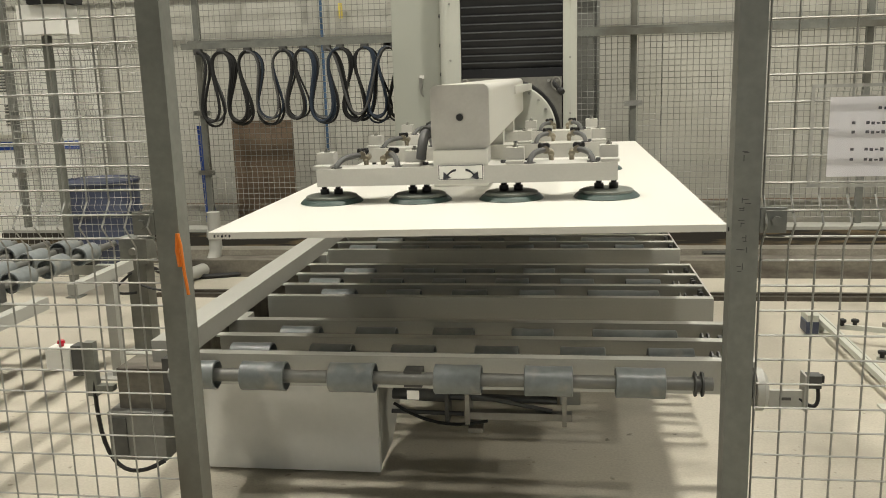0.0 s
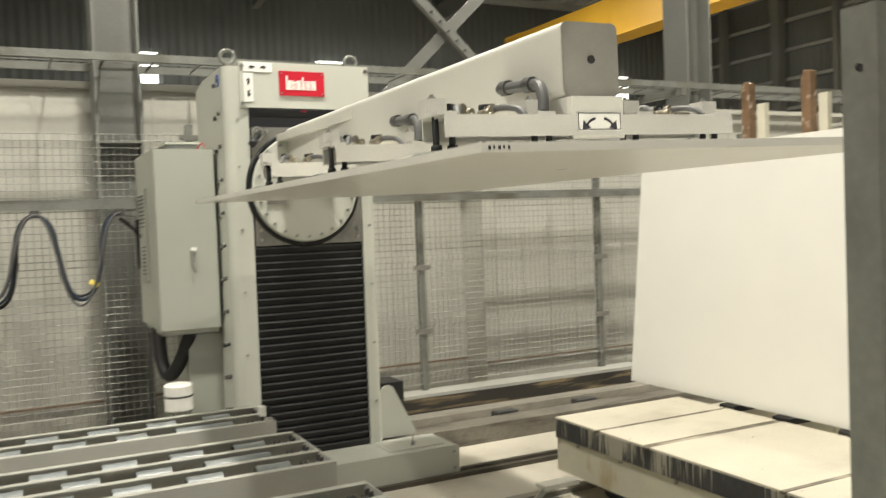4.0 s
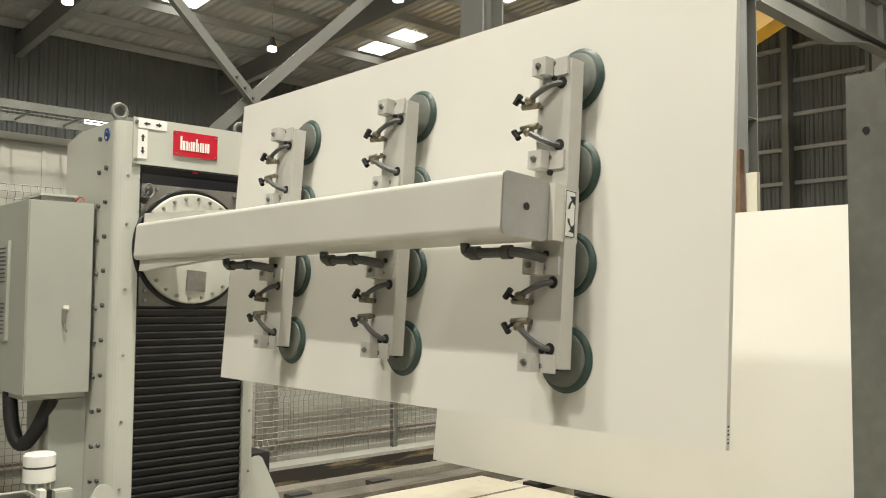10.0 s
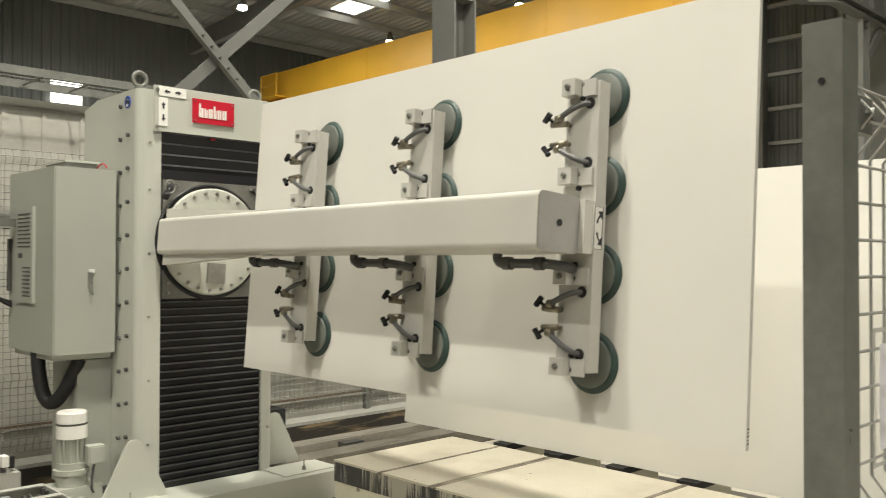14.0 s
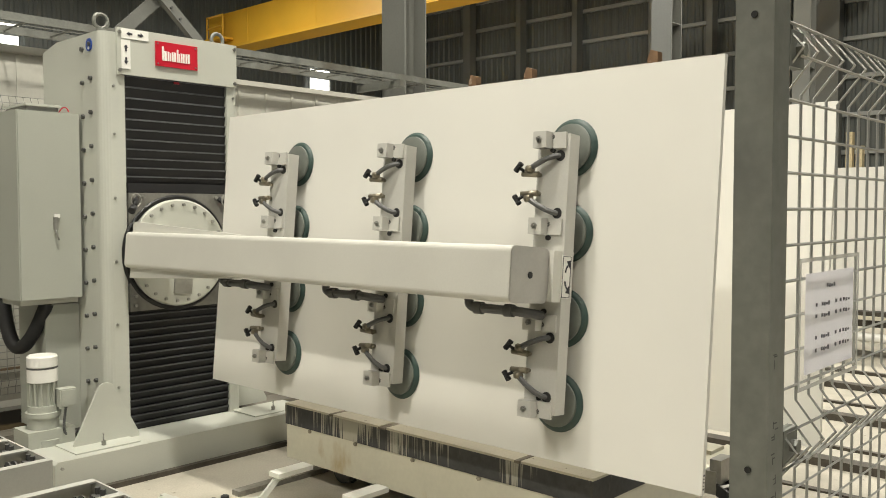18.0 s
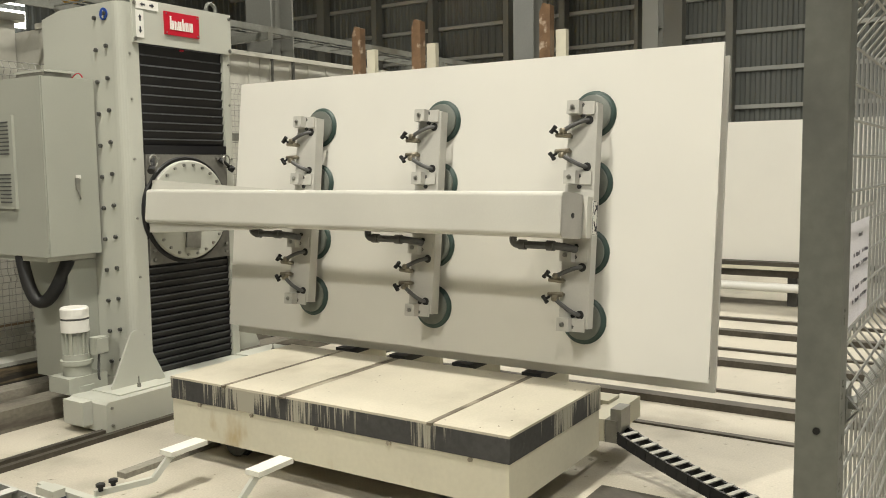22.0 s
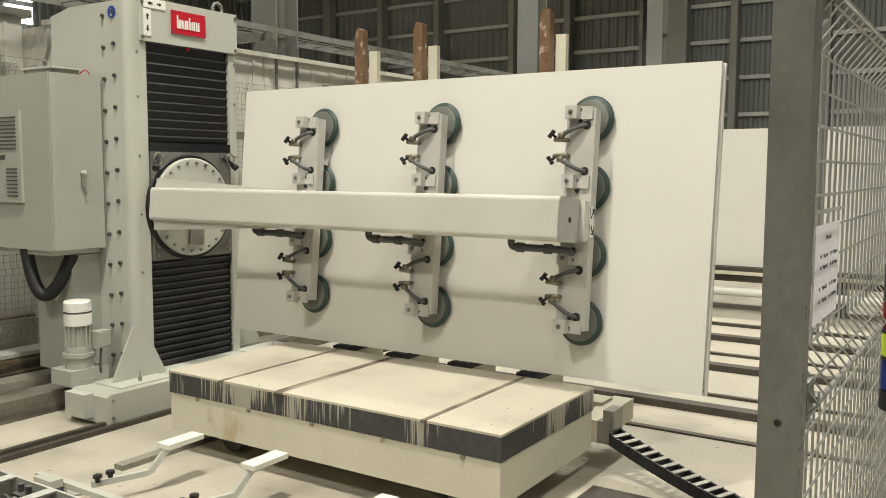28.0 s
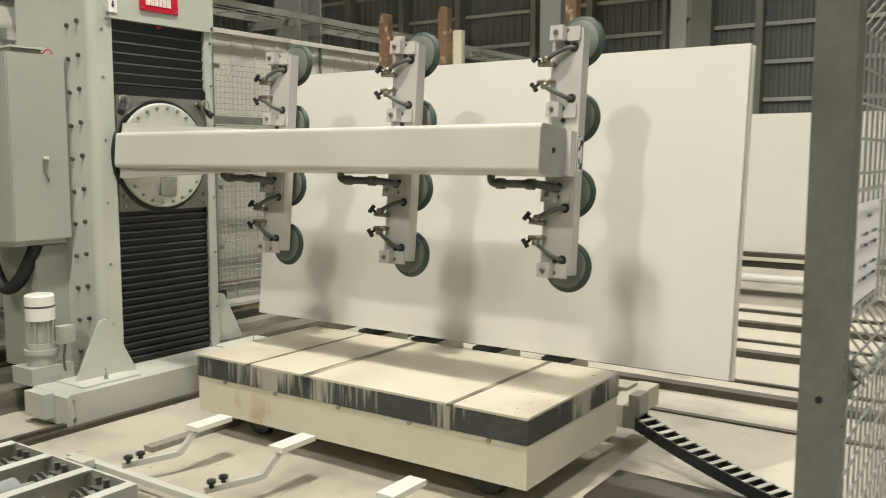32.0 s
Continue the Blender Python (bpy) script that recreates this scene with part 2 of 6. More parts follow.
def drip_band():
    """Black paint with clumps of pale runs that hang from its upper edge."""
    m = mat("black_band", (0.05, 0.05, 0.05), 0.6, grain=0.2, stain=0.3, stain_scale=4)
    n, l = m.node_tree.nodes, m.node_tree.links
    b = n["Principled BSDF"]
    src = b.inputs["Base Color"].links[0].from_socket
    tc, sep = n.new("ShaderNodeTexCoord"), n.new("ShaderNodeSeparateXYZ")
    l.new(tc.outputs["Object"], sep.inputs[0])
    total = None
    for scale, stretch, weight in ((64.0, (1, 1, 0.03), 1.3), (4.0, (1, 1, 0.2), 2.4), (190.0, (1, 1, 0.03), 0.7)):
        mp, t, k = n.new("ShaderNodeMapping"), n.new("ShaderNodeTexNoise"), n.new("ShaderNodeMath")
        mp.inputs["Scale"].default_value = stretch
        t.inputs["Scale"].default_value, t.inputs["Detail"].default_value = scale, 2
        k.operation = "MULTIPLY_ADD"
        k.inputs[1].default_value, k.inputs[2].default_value = weight, 0
        l.new(tc.outputs["Object"], mp.inputs[0]); l.new(mp.outputs[0], t.inputs["Vector"]); l.new(t.outputs[0], k.inputs[0])
        if total is not None:
            l.new(total, k.inputs[2])
        total = k.outputs[0]
    fall = n.new("ShaderNodeMath"); fall.operation = "MULTIPLY_ADD"
    fall.inputs[1].default_value = 1.3
    l.new(sep.outputs["Z"], fall.inputs[0]); l.new(total, fall.inputs[2])
    r, mx = n.new("ShaderNodeMapRange"), n.new("ShaderNodeMix")
    r.inputs[1].default_value, r.inputs[2].default_value = 2.83, 2.97
    mx.data_type = "RGBA"
    l.new(fall.outputs[0], r.inputs[0]); l.new(r.outputs[0], mx.inputs[0])
    l.new(src, mx.inputs[6]); mx.inputs[7].default_value = (0.38, 0.36, 0.295, 1)
    l.new(mx.outputs[2], b.inputs["Base Color"])
    return m


M_BAND = drip_band()
M_CART = layered(mat("cream_paint", (0.64, 0.61, 0.49), 0.5, grain=0.03, stain=0.08, stain_scale=2), (0.42, 0.31, 0.14), 2.4, 0.63, 0.76, (1.6, 1.6, 0.8))
M_STRIP = layered(mat("worn_strip", (0.16, 0.135, 0.10), 0.7, grain=0.15, stain=0.3, stain_scale=6), (0.36, 0.32, 0.245), 4, 0.48, 0.66)
M_BROWN = mat("brown_board", (0.19, 0.135, 0.09), 0.7, grain=0.1, stain=0.12)
M_BARREL = mat("dark_blue_plastic", (0.05, 0.06, 0.10), 0.45, grain=0.05, stain=0.15)
M_ORANGE = mat("orange_plastic", (0.75, 0.20, 0.02), 0.45)
M_HOSE = mat("grey_hose", (0.09, 0.09, 0.088), 0.5, grain=0.1, stain=0.15)
M_BRASS = mat("dull_brass", (0.26, 0.23, 0.17), 0.4, metal=0.7, grain=0.1, stain=0.2)
M_CABLEBLUE = mat("blue_cable", (0.022, 0.034, 0.055), 0.5)
M_RAIL = mat("floor_rail_steel", (0.085, 0.075, 0.06), 0.5, metal=0.4, grain=0.15, stain=0.3, stain_scale=5)
M_BEAMDIRT = layered(mat("dirty_grey_beam", (0.17, 0.155, 0.125), 0.7, grain=0.15, stain=0.25, stain_scale=3, bump=0.2), (0.07, 0.06, 0.048), 4, 0.46, 0.66, (0.7, 3, 3))
M_PLINTH = layered(mat("dirty_concrete_kerb", (0.27, 0.25, 0.21), 0.75, grain=0.15, scale=70, stain=0.2, stain_scale=2, bump=0.3), (0.16, 0.14, 0.11), 5, 0.5, 0.7, (0.6, 2, 2))
M_LINKBAR = mat("dusty_grey_plastic", (0.33, 0.32, 0.28), 0.6, grain=0.15, stain=0.3, stain_scale=12)
M_TAG = mat("pale_yellow_tag", (0.70, 0.56, 0.10), 0.5)
M_PADW = mat("white_plastic_pad", (0.80, 0.79, 0.72), 0.45, grain=0.03, stain=0.05)


# ---- mesh helpers ----
def bm_box(bm, x0, x1, y0, y1, z0, z1, m=None):
    vs = [bm.verts.new(v) for v in ((x0, y0, z0), (x1, y0, z0), (x1, y1, z0), (x0, y1, z0), (x0, y0, z1), (x1, y0, z1), (x1, y1, z1), (x0, y1, z1))]
    for f in ((0, 3, 2, 1), (4, 5, 6, 7), (0, 1, 5, 4), (1, 2, 6, 5), (2, 3, 7, 6), (3, 0, 4, 7)):
        bm.faces.new([vs[i] for i in f])
    if m is not None:
        bmesh.ops.transform(bm, matrix=m, verts=vs)
    return vs


def rod(bm, a, b, r, n=8, r2=None, cap=True):
    """A round bar from a to b."""
    a, b = Vector(a), Vector(b)
    d = (b - a).normalized()
    u = d.orthogonal().normalized()
    w = d.cross(u)
    r2 = r if r2 is None else r2
    ra = [bm.verts.new(a + r * (math.cos(6.28319 * i / n) * u + math.sin(6.28319 * i / n) * w)) for i in range(n)]
    rb = [bm.verts.new(b + r2 * (math.cos(6.28319 * i / n) * u + math.sin(6.28319 * i / n) * w)) for i in range(n)]
    for i in range(n):
        f = bm.faces.new((ra[i], ra[(i + 1) % n], rb[(i + 1) % n], rb[i]))
        f.smooth = n > 6
    if cap:
        bm.faces.new(ra[::-1]); bm.faces.new(rb)


def tube(bm, pts, r, n=8):
    """A round hose along points."""
    pts = [Vector(p) for p in pts]
    rings, u = [], None
    for i, p in enumerate(pts):
        d = (pts[min(i + 1, len(pts) - 1)] - pts[max(i - 1, 0)]).normalized()
        u = d.orthogonal().normalized() if u is None else (u - d * u.dot(d)).normalized()
        w = d.cross(u)
        rings.append([bm.verts.new(p + r * (math.cos(6.28319 * k / n) * u + math.sin(6.28319 * k / n) * w)) for k in range(n)])
    for a, b in zip(rings, rings[1:]):
        for k in range(n):
            bm.faces.new((a[k], a[(k + 1) % n], b[(k + 1) % n], b[k])).smooth = True
    bm.faces.new(rings[0][::-1]); bm.faces.new(rings[-1])


def bend(a, b, c, n=8):
    """Points of a smooth curve from a to c that is pulled towards b."""
    a, b, c = Vector(a), Vector(b), Vector(c)
    return [(1 - s) ** 2 * a + 2 * s * (1 - s) * b + s * s * c for s in (i / n for i in range(n + 1))]


def lathe(bm, axis_from, axis_to, profile, n=24):
    """A turned body: profile of (distance along the axis, radius)."""
    a, b = Vector(axis_from), Vector(axis_to)
    d = (b - a).normalized()
    u = d.orthogonal().normalized()
    w = d.cross(u)
    rings = [[bm.verts.new(a + d * s + r * (math.cos(6.28319 * k / n) * u + math.sin(6.28319 * k / n) * w)) for k in range(n)] for s, r in profile]
    for p, q in zip(rings, rings[1:]):
        for k in range(n):
            bm.faces.new((p[k], p[(k + 1) % n], q[(k + 1) % n], q[k])).smooth = True
    bm.faces.new(rings[0][::-1]); bm.faces.new(rings[-1])


def prism(bm, outline, a, b, axis="y"):
    """An outline in the two other axes, pushed from a to b along an axis."""
    put = {"x": lambda p, s: (s, p[0], p[1]), "y": lambda p, s: (p[0], s, p[1]), "z": lambda p, s: (p[0], p[1], s)}[axis]
    va = [bm.verts.new(put(p, a)) for p in outline]
    vb = [bm.verts.new(put(p, b)) for p in outline]
    n = len(outline)
    bm.faces.new(va); bm.faces.new(vb[::-1])
    for i in range(n):
        bm.faces.new((va[i], vb[i], vb[(i + 1) % n], va[(i + 1) % n]))


def rounded(x0, x1, z0, z1, r, n=6):
    """The outline of a box section with round corners."""
    out = []
    for cx, cz, a0 in ((x1 - r, z0 + r, -90), (x1 - r, z1 - r, 0), (x0 + r, z1 - r, 90), (x0 + r, z0 + r, 180)):
        out += [(cx + r * math.cos(radians(a0 + 90 * k / n)), cz + r * math.sin(radians(a0 + 90 * k / n))) for k in range(n + 1)]
    return out


def finish(name, bm, material, bevel=0.0):
    if bevel:
        sharp = [e for e in bm.edges if len(e.link_faces) == 2 and e.calc_face_angle(0) > 0.6]
        bmesh.ops.bevel(bm, geom=sharp, offset=bevel, segments=2, affect="EDGES", clamp_overlap=True)
    bmesh.ops.recalc_face_normals(bm, faces=bm.faces)
    for e in bm.edges:
        if len(e.link_faces) == 2 and e.calc_face_angle(0) > 0.6:
            e.smooth = False
    me = bpy.data.meshes.new(name)
    bm.to_mesh(me)
    bm.free()
    me.materials.append(material)
    return me


def part(name, bm, material, parent=None, label="", bevel=0.0):
    ob = new(name, finish(name, bm, material, bevel))
    if parent is not None:
        ob.parent = parent
    return tagged(ob, label)


def piece(name, material, parent, x0, x1, y0, y1, z0, z1, bevel=0.004, label="", m=None):
    bm = bmesh.new()
    bm_box(bm, x0, x1, y0, y1, z0, z1, m)
    return part(name, bm, material, parent, label, bevel)


def thing(name, label, category, group="", at=None):
    ob = tagged(new(name), label, category, group)
    ob.empty_display_size = 0.1
    if at is not None:
        ob.matrix_basis = at
    return ob


def solid(name, boxes, material, label, category, kind="", bevel=0.0, group=""):
    bm = bmesh.new()
    for b in boxes:
        bm_box(bm, *b)
    return tagged(part(name, bm, material, None, "", bevel), label, category, group, kind)


# ---- setting ----
solid("floor", [(-14, 26, -10, 26, -0.2, 0)], M_FLOOR, "dusty pale concrete factory floor with grey stains", "floor", "structure")


def corrugated(name, a, b, z0, z1, material, label, pitch=0.25, depth=0.035, thick=0.06):
    """A sheet wall from a to b with trapezoid ribs."""
    a, b = Vector(a), Vector(b)
    d = (b - a).normalized()
    nrm = Vector((-d.y, d.x, 0))
    n = int((b - a).length / pitch)
    prof = []
    for i in range(n):
        for s, h in ((0, 0), (0.35, 0), (0.5, 1), (0.85, 1)):
            prof.append(a + d * (i + s) * pitch + nrm * h * depth)
    prof.append(b)
    bm = bmesh.new()
    lo = [bm.verts.new((p.x, p.y, z0)) for p in prof]
    hi = [bm.verts.new((p.x, p.y, z1)) for p in prof]
    lb = [bm.verts.new((p.x, p.y, z0)) for p in (a - nrm * thick, b - nrm * thick)]
    hb = [bm.verts.new((p.x, p.y, z1)) for p in (a - nrm * thick, b - nrm * thick)]
    for i in range(len(prof) - 1):
        bm.faces.new((lo[i], lo[i + 1], hi[i + 1], hi[i]))
    bm.faces.new((lb[0], hb[0], hb[1], lb[1]))
    return tagged(part(name, bm, material), label, "wall", kind="structure")


corrugated("wall_east", (22, -10, 0), (22, 26, 0), 0, 13, M_CLAD, "dark grey corrugated sheet wall of the hall")
corrugated("wall_north", (26, 24, 0), (-14, 24, 0), 0, 13, M_CLAD, "dark grey corrugated sheet end wall of the hall")
solid("wall_south", [(-14, DOOR[0], -10.3, -10, 0, 13), (DOOR[1], 26, -10.3, -10, 0, 13), (DOOR[0], DOOR[1], -10.3, -10, DOOR[2], 13)], M_CLAD, "plain grey wall behind the walkway", "wall", "structure")
solid("wall_west", [(-14.3, -14, -10, 26, 0, 13)], M_CLAD, "plain grey side wall", "wall", "structure")


# daylight that comes in through the open gate behind the walkway
daylight = bpy.data.lights.new("gate_daylight", "AREA")
daylight.shape, daylight.size, daylight.size_y = "RECTANGLE", DOOR[1] - DOOR[0], DOOR[2]
daylight.energy, daylight.color = DOOR_WATTS, (0.97, 0.985, 1.0)
new("gate_daylight", daylight).matrix_basis = pose((DOOR[0] + DOOR[1]) / 2, -10.2, DOOR[2] / 2, 90, 0, 0)


def girts():
    for k in range(9):
        z = 1.1 + 0.95 * k
        solid("girt", [(21.84, 21.98, -9, 24, z, z + 0.1)], M_GIRT, "grey steel wall rail across the sheet wall", "wall rail", group="wall rails")
    for y, w in ((-8.5, 0.18), (-6.0, 0.18), (-3.6, 0.18), (-1.2, 0.18), (1.2, 0.55), (3.5, 0.18), (5.7, 0.18), (7.0, 0.6), (8.2, 0.1), (10.35, 0.18), (12.15, 0.18), (14.8, 0.18), (17.0, 0.18), (19.2, 0.3), (21.6, 0.18)):
        solid("wall_post", [(21.5, 21.82, y, y + w, 0, 12)], M_STRUCT, "grey steel post standing against the sheet wall", "steel post", group="wall posts")


girts()


def roof():
    """Sheet roof with rafters, purlins and skylights, rising towards the camera's side."""
    def z(y):
        return 8.9 + (24 - y) * 0.055
    bm = bmesh.new()
    for i in range(17):
        y0, y1 = -10 + 2 * i, -8 + 2 * i
        vs = [bm.verts.new(v) for v in ((-14, y0, z(y0)), (26, y0, z(y0)), (26, y1, z(y1)), (-14, y1, z(y1)))]
        bm.faces.new(vs)
        vs = [bm.verts.new(v) for v in ((-14, y0, z(y0) + .1), (26, y0, z(y0) + .1), (26, y1, z(y1) + .1), (-14, y1, z(y1) + .1))]
        bm.faces.new(vs)
    tagged(part("ceiling", bm, M_ROOF), "grey sheet metal hall roof seen from below", "ceiling", kind="structure")
    for i in range(20):
        y = -8 + 1.65 * i
        solid("purlin", [(-14, 26, y, y + 0.09, z(y) - 0.27, z(y) - 0.07)], M_GIRT, "grey steel roof purlin", "purlin", group="roof purlins")
    for x in (-6.24, -0.26, 5.72, 11.7, 17.7):
        bm = bmesh.new()
        prism(bm, [(-10, z(-10) - 0.8), (24, z(24) - 0.85), (24, z(24) - 0.3), (-10, z(-10) - 0.3)], x - 0.1, x + 0.1, "x")
        tagged(part("rafter", bm, M_STRUCT), "deep grey steel roof rafter", "roof beam", group="roof rafters")
    for x in (2.2, 7.9, 14.0):
        for y in (7.5, 12.5, 17.8):
            bm = bmesh.new()
            for k in (0, 1):
                yy = y + k * 1.2
                vs = [bm.verts.new(v) for v in ((x, yy, z(yy) - 0.03), (x + 0.9, yy, z(yy) - 0.03), (x + 0.9, yy + 0.95, z(yy + 0.95) - 0.03), (x, yy + 0.95, z(yy + 0.95) - 0.03))]
                bm.faces.new(vs)
            tagged(part("skylight", bm, M_SKYL), "bright translucent roof skylight panels", "skylight", "roof skylights", "structure")


roof()


def bay_lamp(x, y, z, watts):
    t = thing("high_bay_lamp", "round lit high bay lamp hanging under the roof", "lamp", "hall lamps", pose(x, y, z))
    bm = bmesh.new()
    lathe(bm, (0, 0, 0.28), (0, 0, -0.1), [(0, 0.05), (0.08, 0.07), (0.14, 0.09), (0.23, 0.12), (0.24, 0.11)], 16)
    part("housing", bm, M_DARK, t)
    bm = bmesh.new()
    lathe(bm, (0, 0, 0.035), (0, 0, -0.1), [(0, 0.10), (0.06, 0.115), (0.09, 0.105), (0.105, 0.06)], 20)
    part("lens", bm, M_LAMP, t)
    bm = bmesh.new()
    rod(bm, (0, 0, 0.28), (0, 0, 8.9 + (24 - y) * 0.055 - z + 0.02), 0.006, 6)
    part("hanger", bm, M_GIRT, t)
    data = bpy.data.lights.new("bay_light", "AREA")
    data.shape, data.size, data.energy, data.color = "DISK", 0.5, watts, LAMP_COLOR if z > 8 else FAR_COLOR
    ob = new("bay_light", data)
    ob.matrix_basis = pose(x, y, z - 0.10)


for lamp in LAMPS:
    bay_lamp(*lamp)


def hall_columns():
    for x in (-6.24, -0.17, 5.72, 11.7, 17.7):
        t = thing("hall_column", "grey painted steel I-section hall column", "column", "hall columns", pose(x, 6.45, 0))
        piece("flange", M_STRUCT, t, -0.17, -0.15, -0.18, 0.18, 0.03, 9.0, 0.003)
        piece("flange", M_STRUCT, t, 0.15, 0.17, -0.18, 0.18, 0.03, 9.0, 0.003)
        piece("web", M_STRUCT, t, -0.15, 0.15, -0.008, 0.008, 0.03, 9.0, 0.0)
        for z in (2.4, 4.6, 6.6):
            piece("stiffener", M_STRUCT, t, -0.149, 0.149, -0.17, -0.009, z, z + 0.014, 0.0)
        piece("foot_plate", M_STRUCT, t, -0.2, 0.2, -0.23, 0.23, 0, 0.03, 0.003)
        if x > 5:
            for k in range(15):
                bm = bmesh.new()
                rod(bm, (0.169, -0.12, 2.6 + 0.3 * k), (0.195, -0.12, 2.6 + 0.3 * k), 0.02, 6)
                part("bolt", bm, M_GIRT, t)


hall_columns()


def cross_brace(x0, x1, z0, z1, y=6.45):
    t = thing("cross_brace", "crossed grey steel braces between two hall columns", "brace", "column braces")
    for a, b in (((x0, z0), (x1, z1)), ((x0, z1), (x1, z0))):
        d = Vector((b[0] - a[0], 0, b[1] - a[1]))
        m = Matrix.Translation((a[0], y, a[1])) @ Matrix.Rotation(-math.atan2(d.z, d.x), 4, "Y")
        s = 0.012 if a[1] == z0 else -0.012
        piece("diagonal", M_STRUCT, t, 0, d.length, s - 0.01, s + 0.01, -0.06, 0.06, 0.002, m=m)
        piece("diagonal_lip", M_STRUCT, t, 0, d.length, s * 4 - 0.03, s * 4 + 0.03, -0.06, -0.048, 0.0, m=m)
    for k in range(5):
        bm = bmesh.new()
        c = Vector(((x0 + x1) / 2 + 0.09 * (k - 2), y - 0.05, (z0 + z1) / 2 - 0.09 * (k - 2)))
        rod(bm, c, c + Vector((0, 0.03, 0)), 0.012, 8)
        part("bolt", bm, M_DARK, t)


cross_brace(-0.71, 6.79, 0.0, 7.2, 6.95)


def far_windows():
    """Bright translucent panes high in the end wall."""
    for k in range(6):
        x = -8.3 + 5.4 * k
        for z0, z1 in ((5.78, 6.28), (6.42, 6.62)):
            solid("window_1", [(x - 0.42, x + 0.42, 23.86, 23.9, z0, z1)], M_SKYL, "bright window pane high in the end wall", "window", "structure")


far_windows()


def partition_wall():
    """Pale sheet partition behind the fence, in ribbed bays."""
    for i in range(9):
        x0 = -9.0 + 2.4 * i
        y, top = (6.68, 2.86) if i < 5 else (6.30, 2.765)
        bm = bmesh.new()
        bm_box(bm, x0, x0 + 2.39, y, y + 0.06, 0, top)
        for k in range(8):
            bm_box(bm, x0 + 0.13 + 0.3 * k, x0 + 0.16 + 0.3 * k, y - 0.008, y - 0.0001, 0.02, top - 0.02)
        tagged(part("partition_panel", bm, M_WALL), "pale cream sheet partition panel behind the fence", "wall panel", "partition panels", "structure")
    solid("partition_return", [(3.0, 3.06, 6.361, 6.74, 0, 2.765)], M_WALL, "pale return where the partition steps forward", "wall panel", "structure")
    solid("partition_cap", [(-9, 3.06, 6.64, 6.78, 2.86, 2.92), (2.99, 12.6, 6.26, 6.40, 2.765, 2.81)], M_WALL, "pale capping along the partition top", "trim", "structure")


partition_wall()
solid("wall_pipe", [(-9, 2.98, 6.64, 6.66, 0.36, 0.378), (2.98, 12.6, 6.26, 6.28, 0.36, 0.378)], M_BROWN, "thin brown pipe along the foot of the partition", "pipe", bevel=0.01)


def wire_panel(name, x0, x1, y, z0, z1, pitch, r, folds, material, parent, depth=0.035, sides=4):
    """One welded mesh panel along x; folds are heights at which the upright wires bulge forwards."""
    bm = bmesh.new()
    def off(z):
        return -depth * max([0.0] + [1 - abs(z - f) / 0.05 for f in folds])
    zs = sorted({z0, z1, *[f + s for f in folds for s in (-0.05, 0, 0.05) if z0 <= f + s <= z1]})
    n = int(round((x1 - x0) / pitch))
    for i in range(n + 1):
        x = x0 + (x1 - x0) * i / n
        ring = None
        for z in zs:
            now = [bm.verts.new((x + r * c, y + off(z) + r * s, z)) for c, s in ((1, 0), (0, 1), (-1, 0), (0, -1))]
            if ring:
                for k in range(4):
                    bm.faces.new((ring[k], ring[(k + 1) % 4], now[(k + 1) % 4], now[k]))
            ring = now
    m = int(round((z1 - z0) / pitch))
    for j in range(m + 1):
        z = z0 + (z1 - z0) * j / m
        yy = y + off(z) - r * 1.6
        a = [bm.verts.new((x0, yy + r * c, z + r * s)) for c, s in ((1, 0), (0, 1), (-1, 0), (0, -1))]
        b = [bm.verts.new((x1, yy + r * c, z + r * s)) for c, s in ((1, 0), (0, 1), (-1, 0), (0, -1))]
        for k in range(4):
            bm.faces.new((a[k], a[(k + 1) % 4], b[(k + 1) % 4], b[k]))
    return part(name, bm, material, parent, "welded wire mesh")


def fence_post(t, x, y, z1, s=0.0255, material=None, name="post"):
    material = material or M_GALV
    ob = piece(name, material, t, x - s, x + s, y - s, y + s, 0.008, z1, 0.005)
    piece("foot_plate", material, t, x - s * 2.2, x + s * 2.2, y - s * 2.2, y + s * 2.2, 0, 0.008, 0.002)
    return ob


def clamp(t, x, y, z, s=0.03):
    bm = bmesh.new()
    bm_box(bm, x - s - 0.045, x + s + 0.045, y - s - 0.012, y - s, z - 0.022, z + 0.022)
    rod(bm, (x - s - 0.025, y - s - 0.03, z), (x - s - 0.025, y - s, z), 0.009, 6)
    rod(bm, (x + s + 0.025, y - s - 0.03, z), (x + s + 0.025, y - s, z), 0.009, 6)
    part("clamp", bm, M_STEEL, t)


BACK_Y = 5.90
def back_fence():
    xs = [-5.45, -3.58, -1.706, 0.27, 2.15, 4.02, 5.9, 7.8, 9.7]
    for a, b in zip(xs, xs[1:]):
        t = thing("mesh_fence_section", "pale galvanised wire mesh fence section behind the machine", "fence", "back fence sections")
        wire_panel("mesh", a + 0.035, b - 0.035, BACK_Y - 0.035, 0.33, 2.42, 0.05, 0.0026, (0.42, 0.85, 1.4, 1.95, 2.36), M_WIREW, t, 0.03)
        fence_post(t, a, BACK_Y, 2.5)
        for z in (0.776, 1.32, 1.94, 2.4):
            clamp(t, a, BACK_Y, z)
    solid("fence_rail", [(-3.64, 9.7, 5.80, 5.84, 1.915, 1.955)], M_GALV, "galvanised rail running along the back fence", "rail")


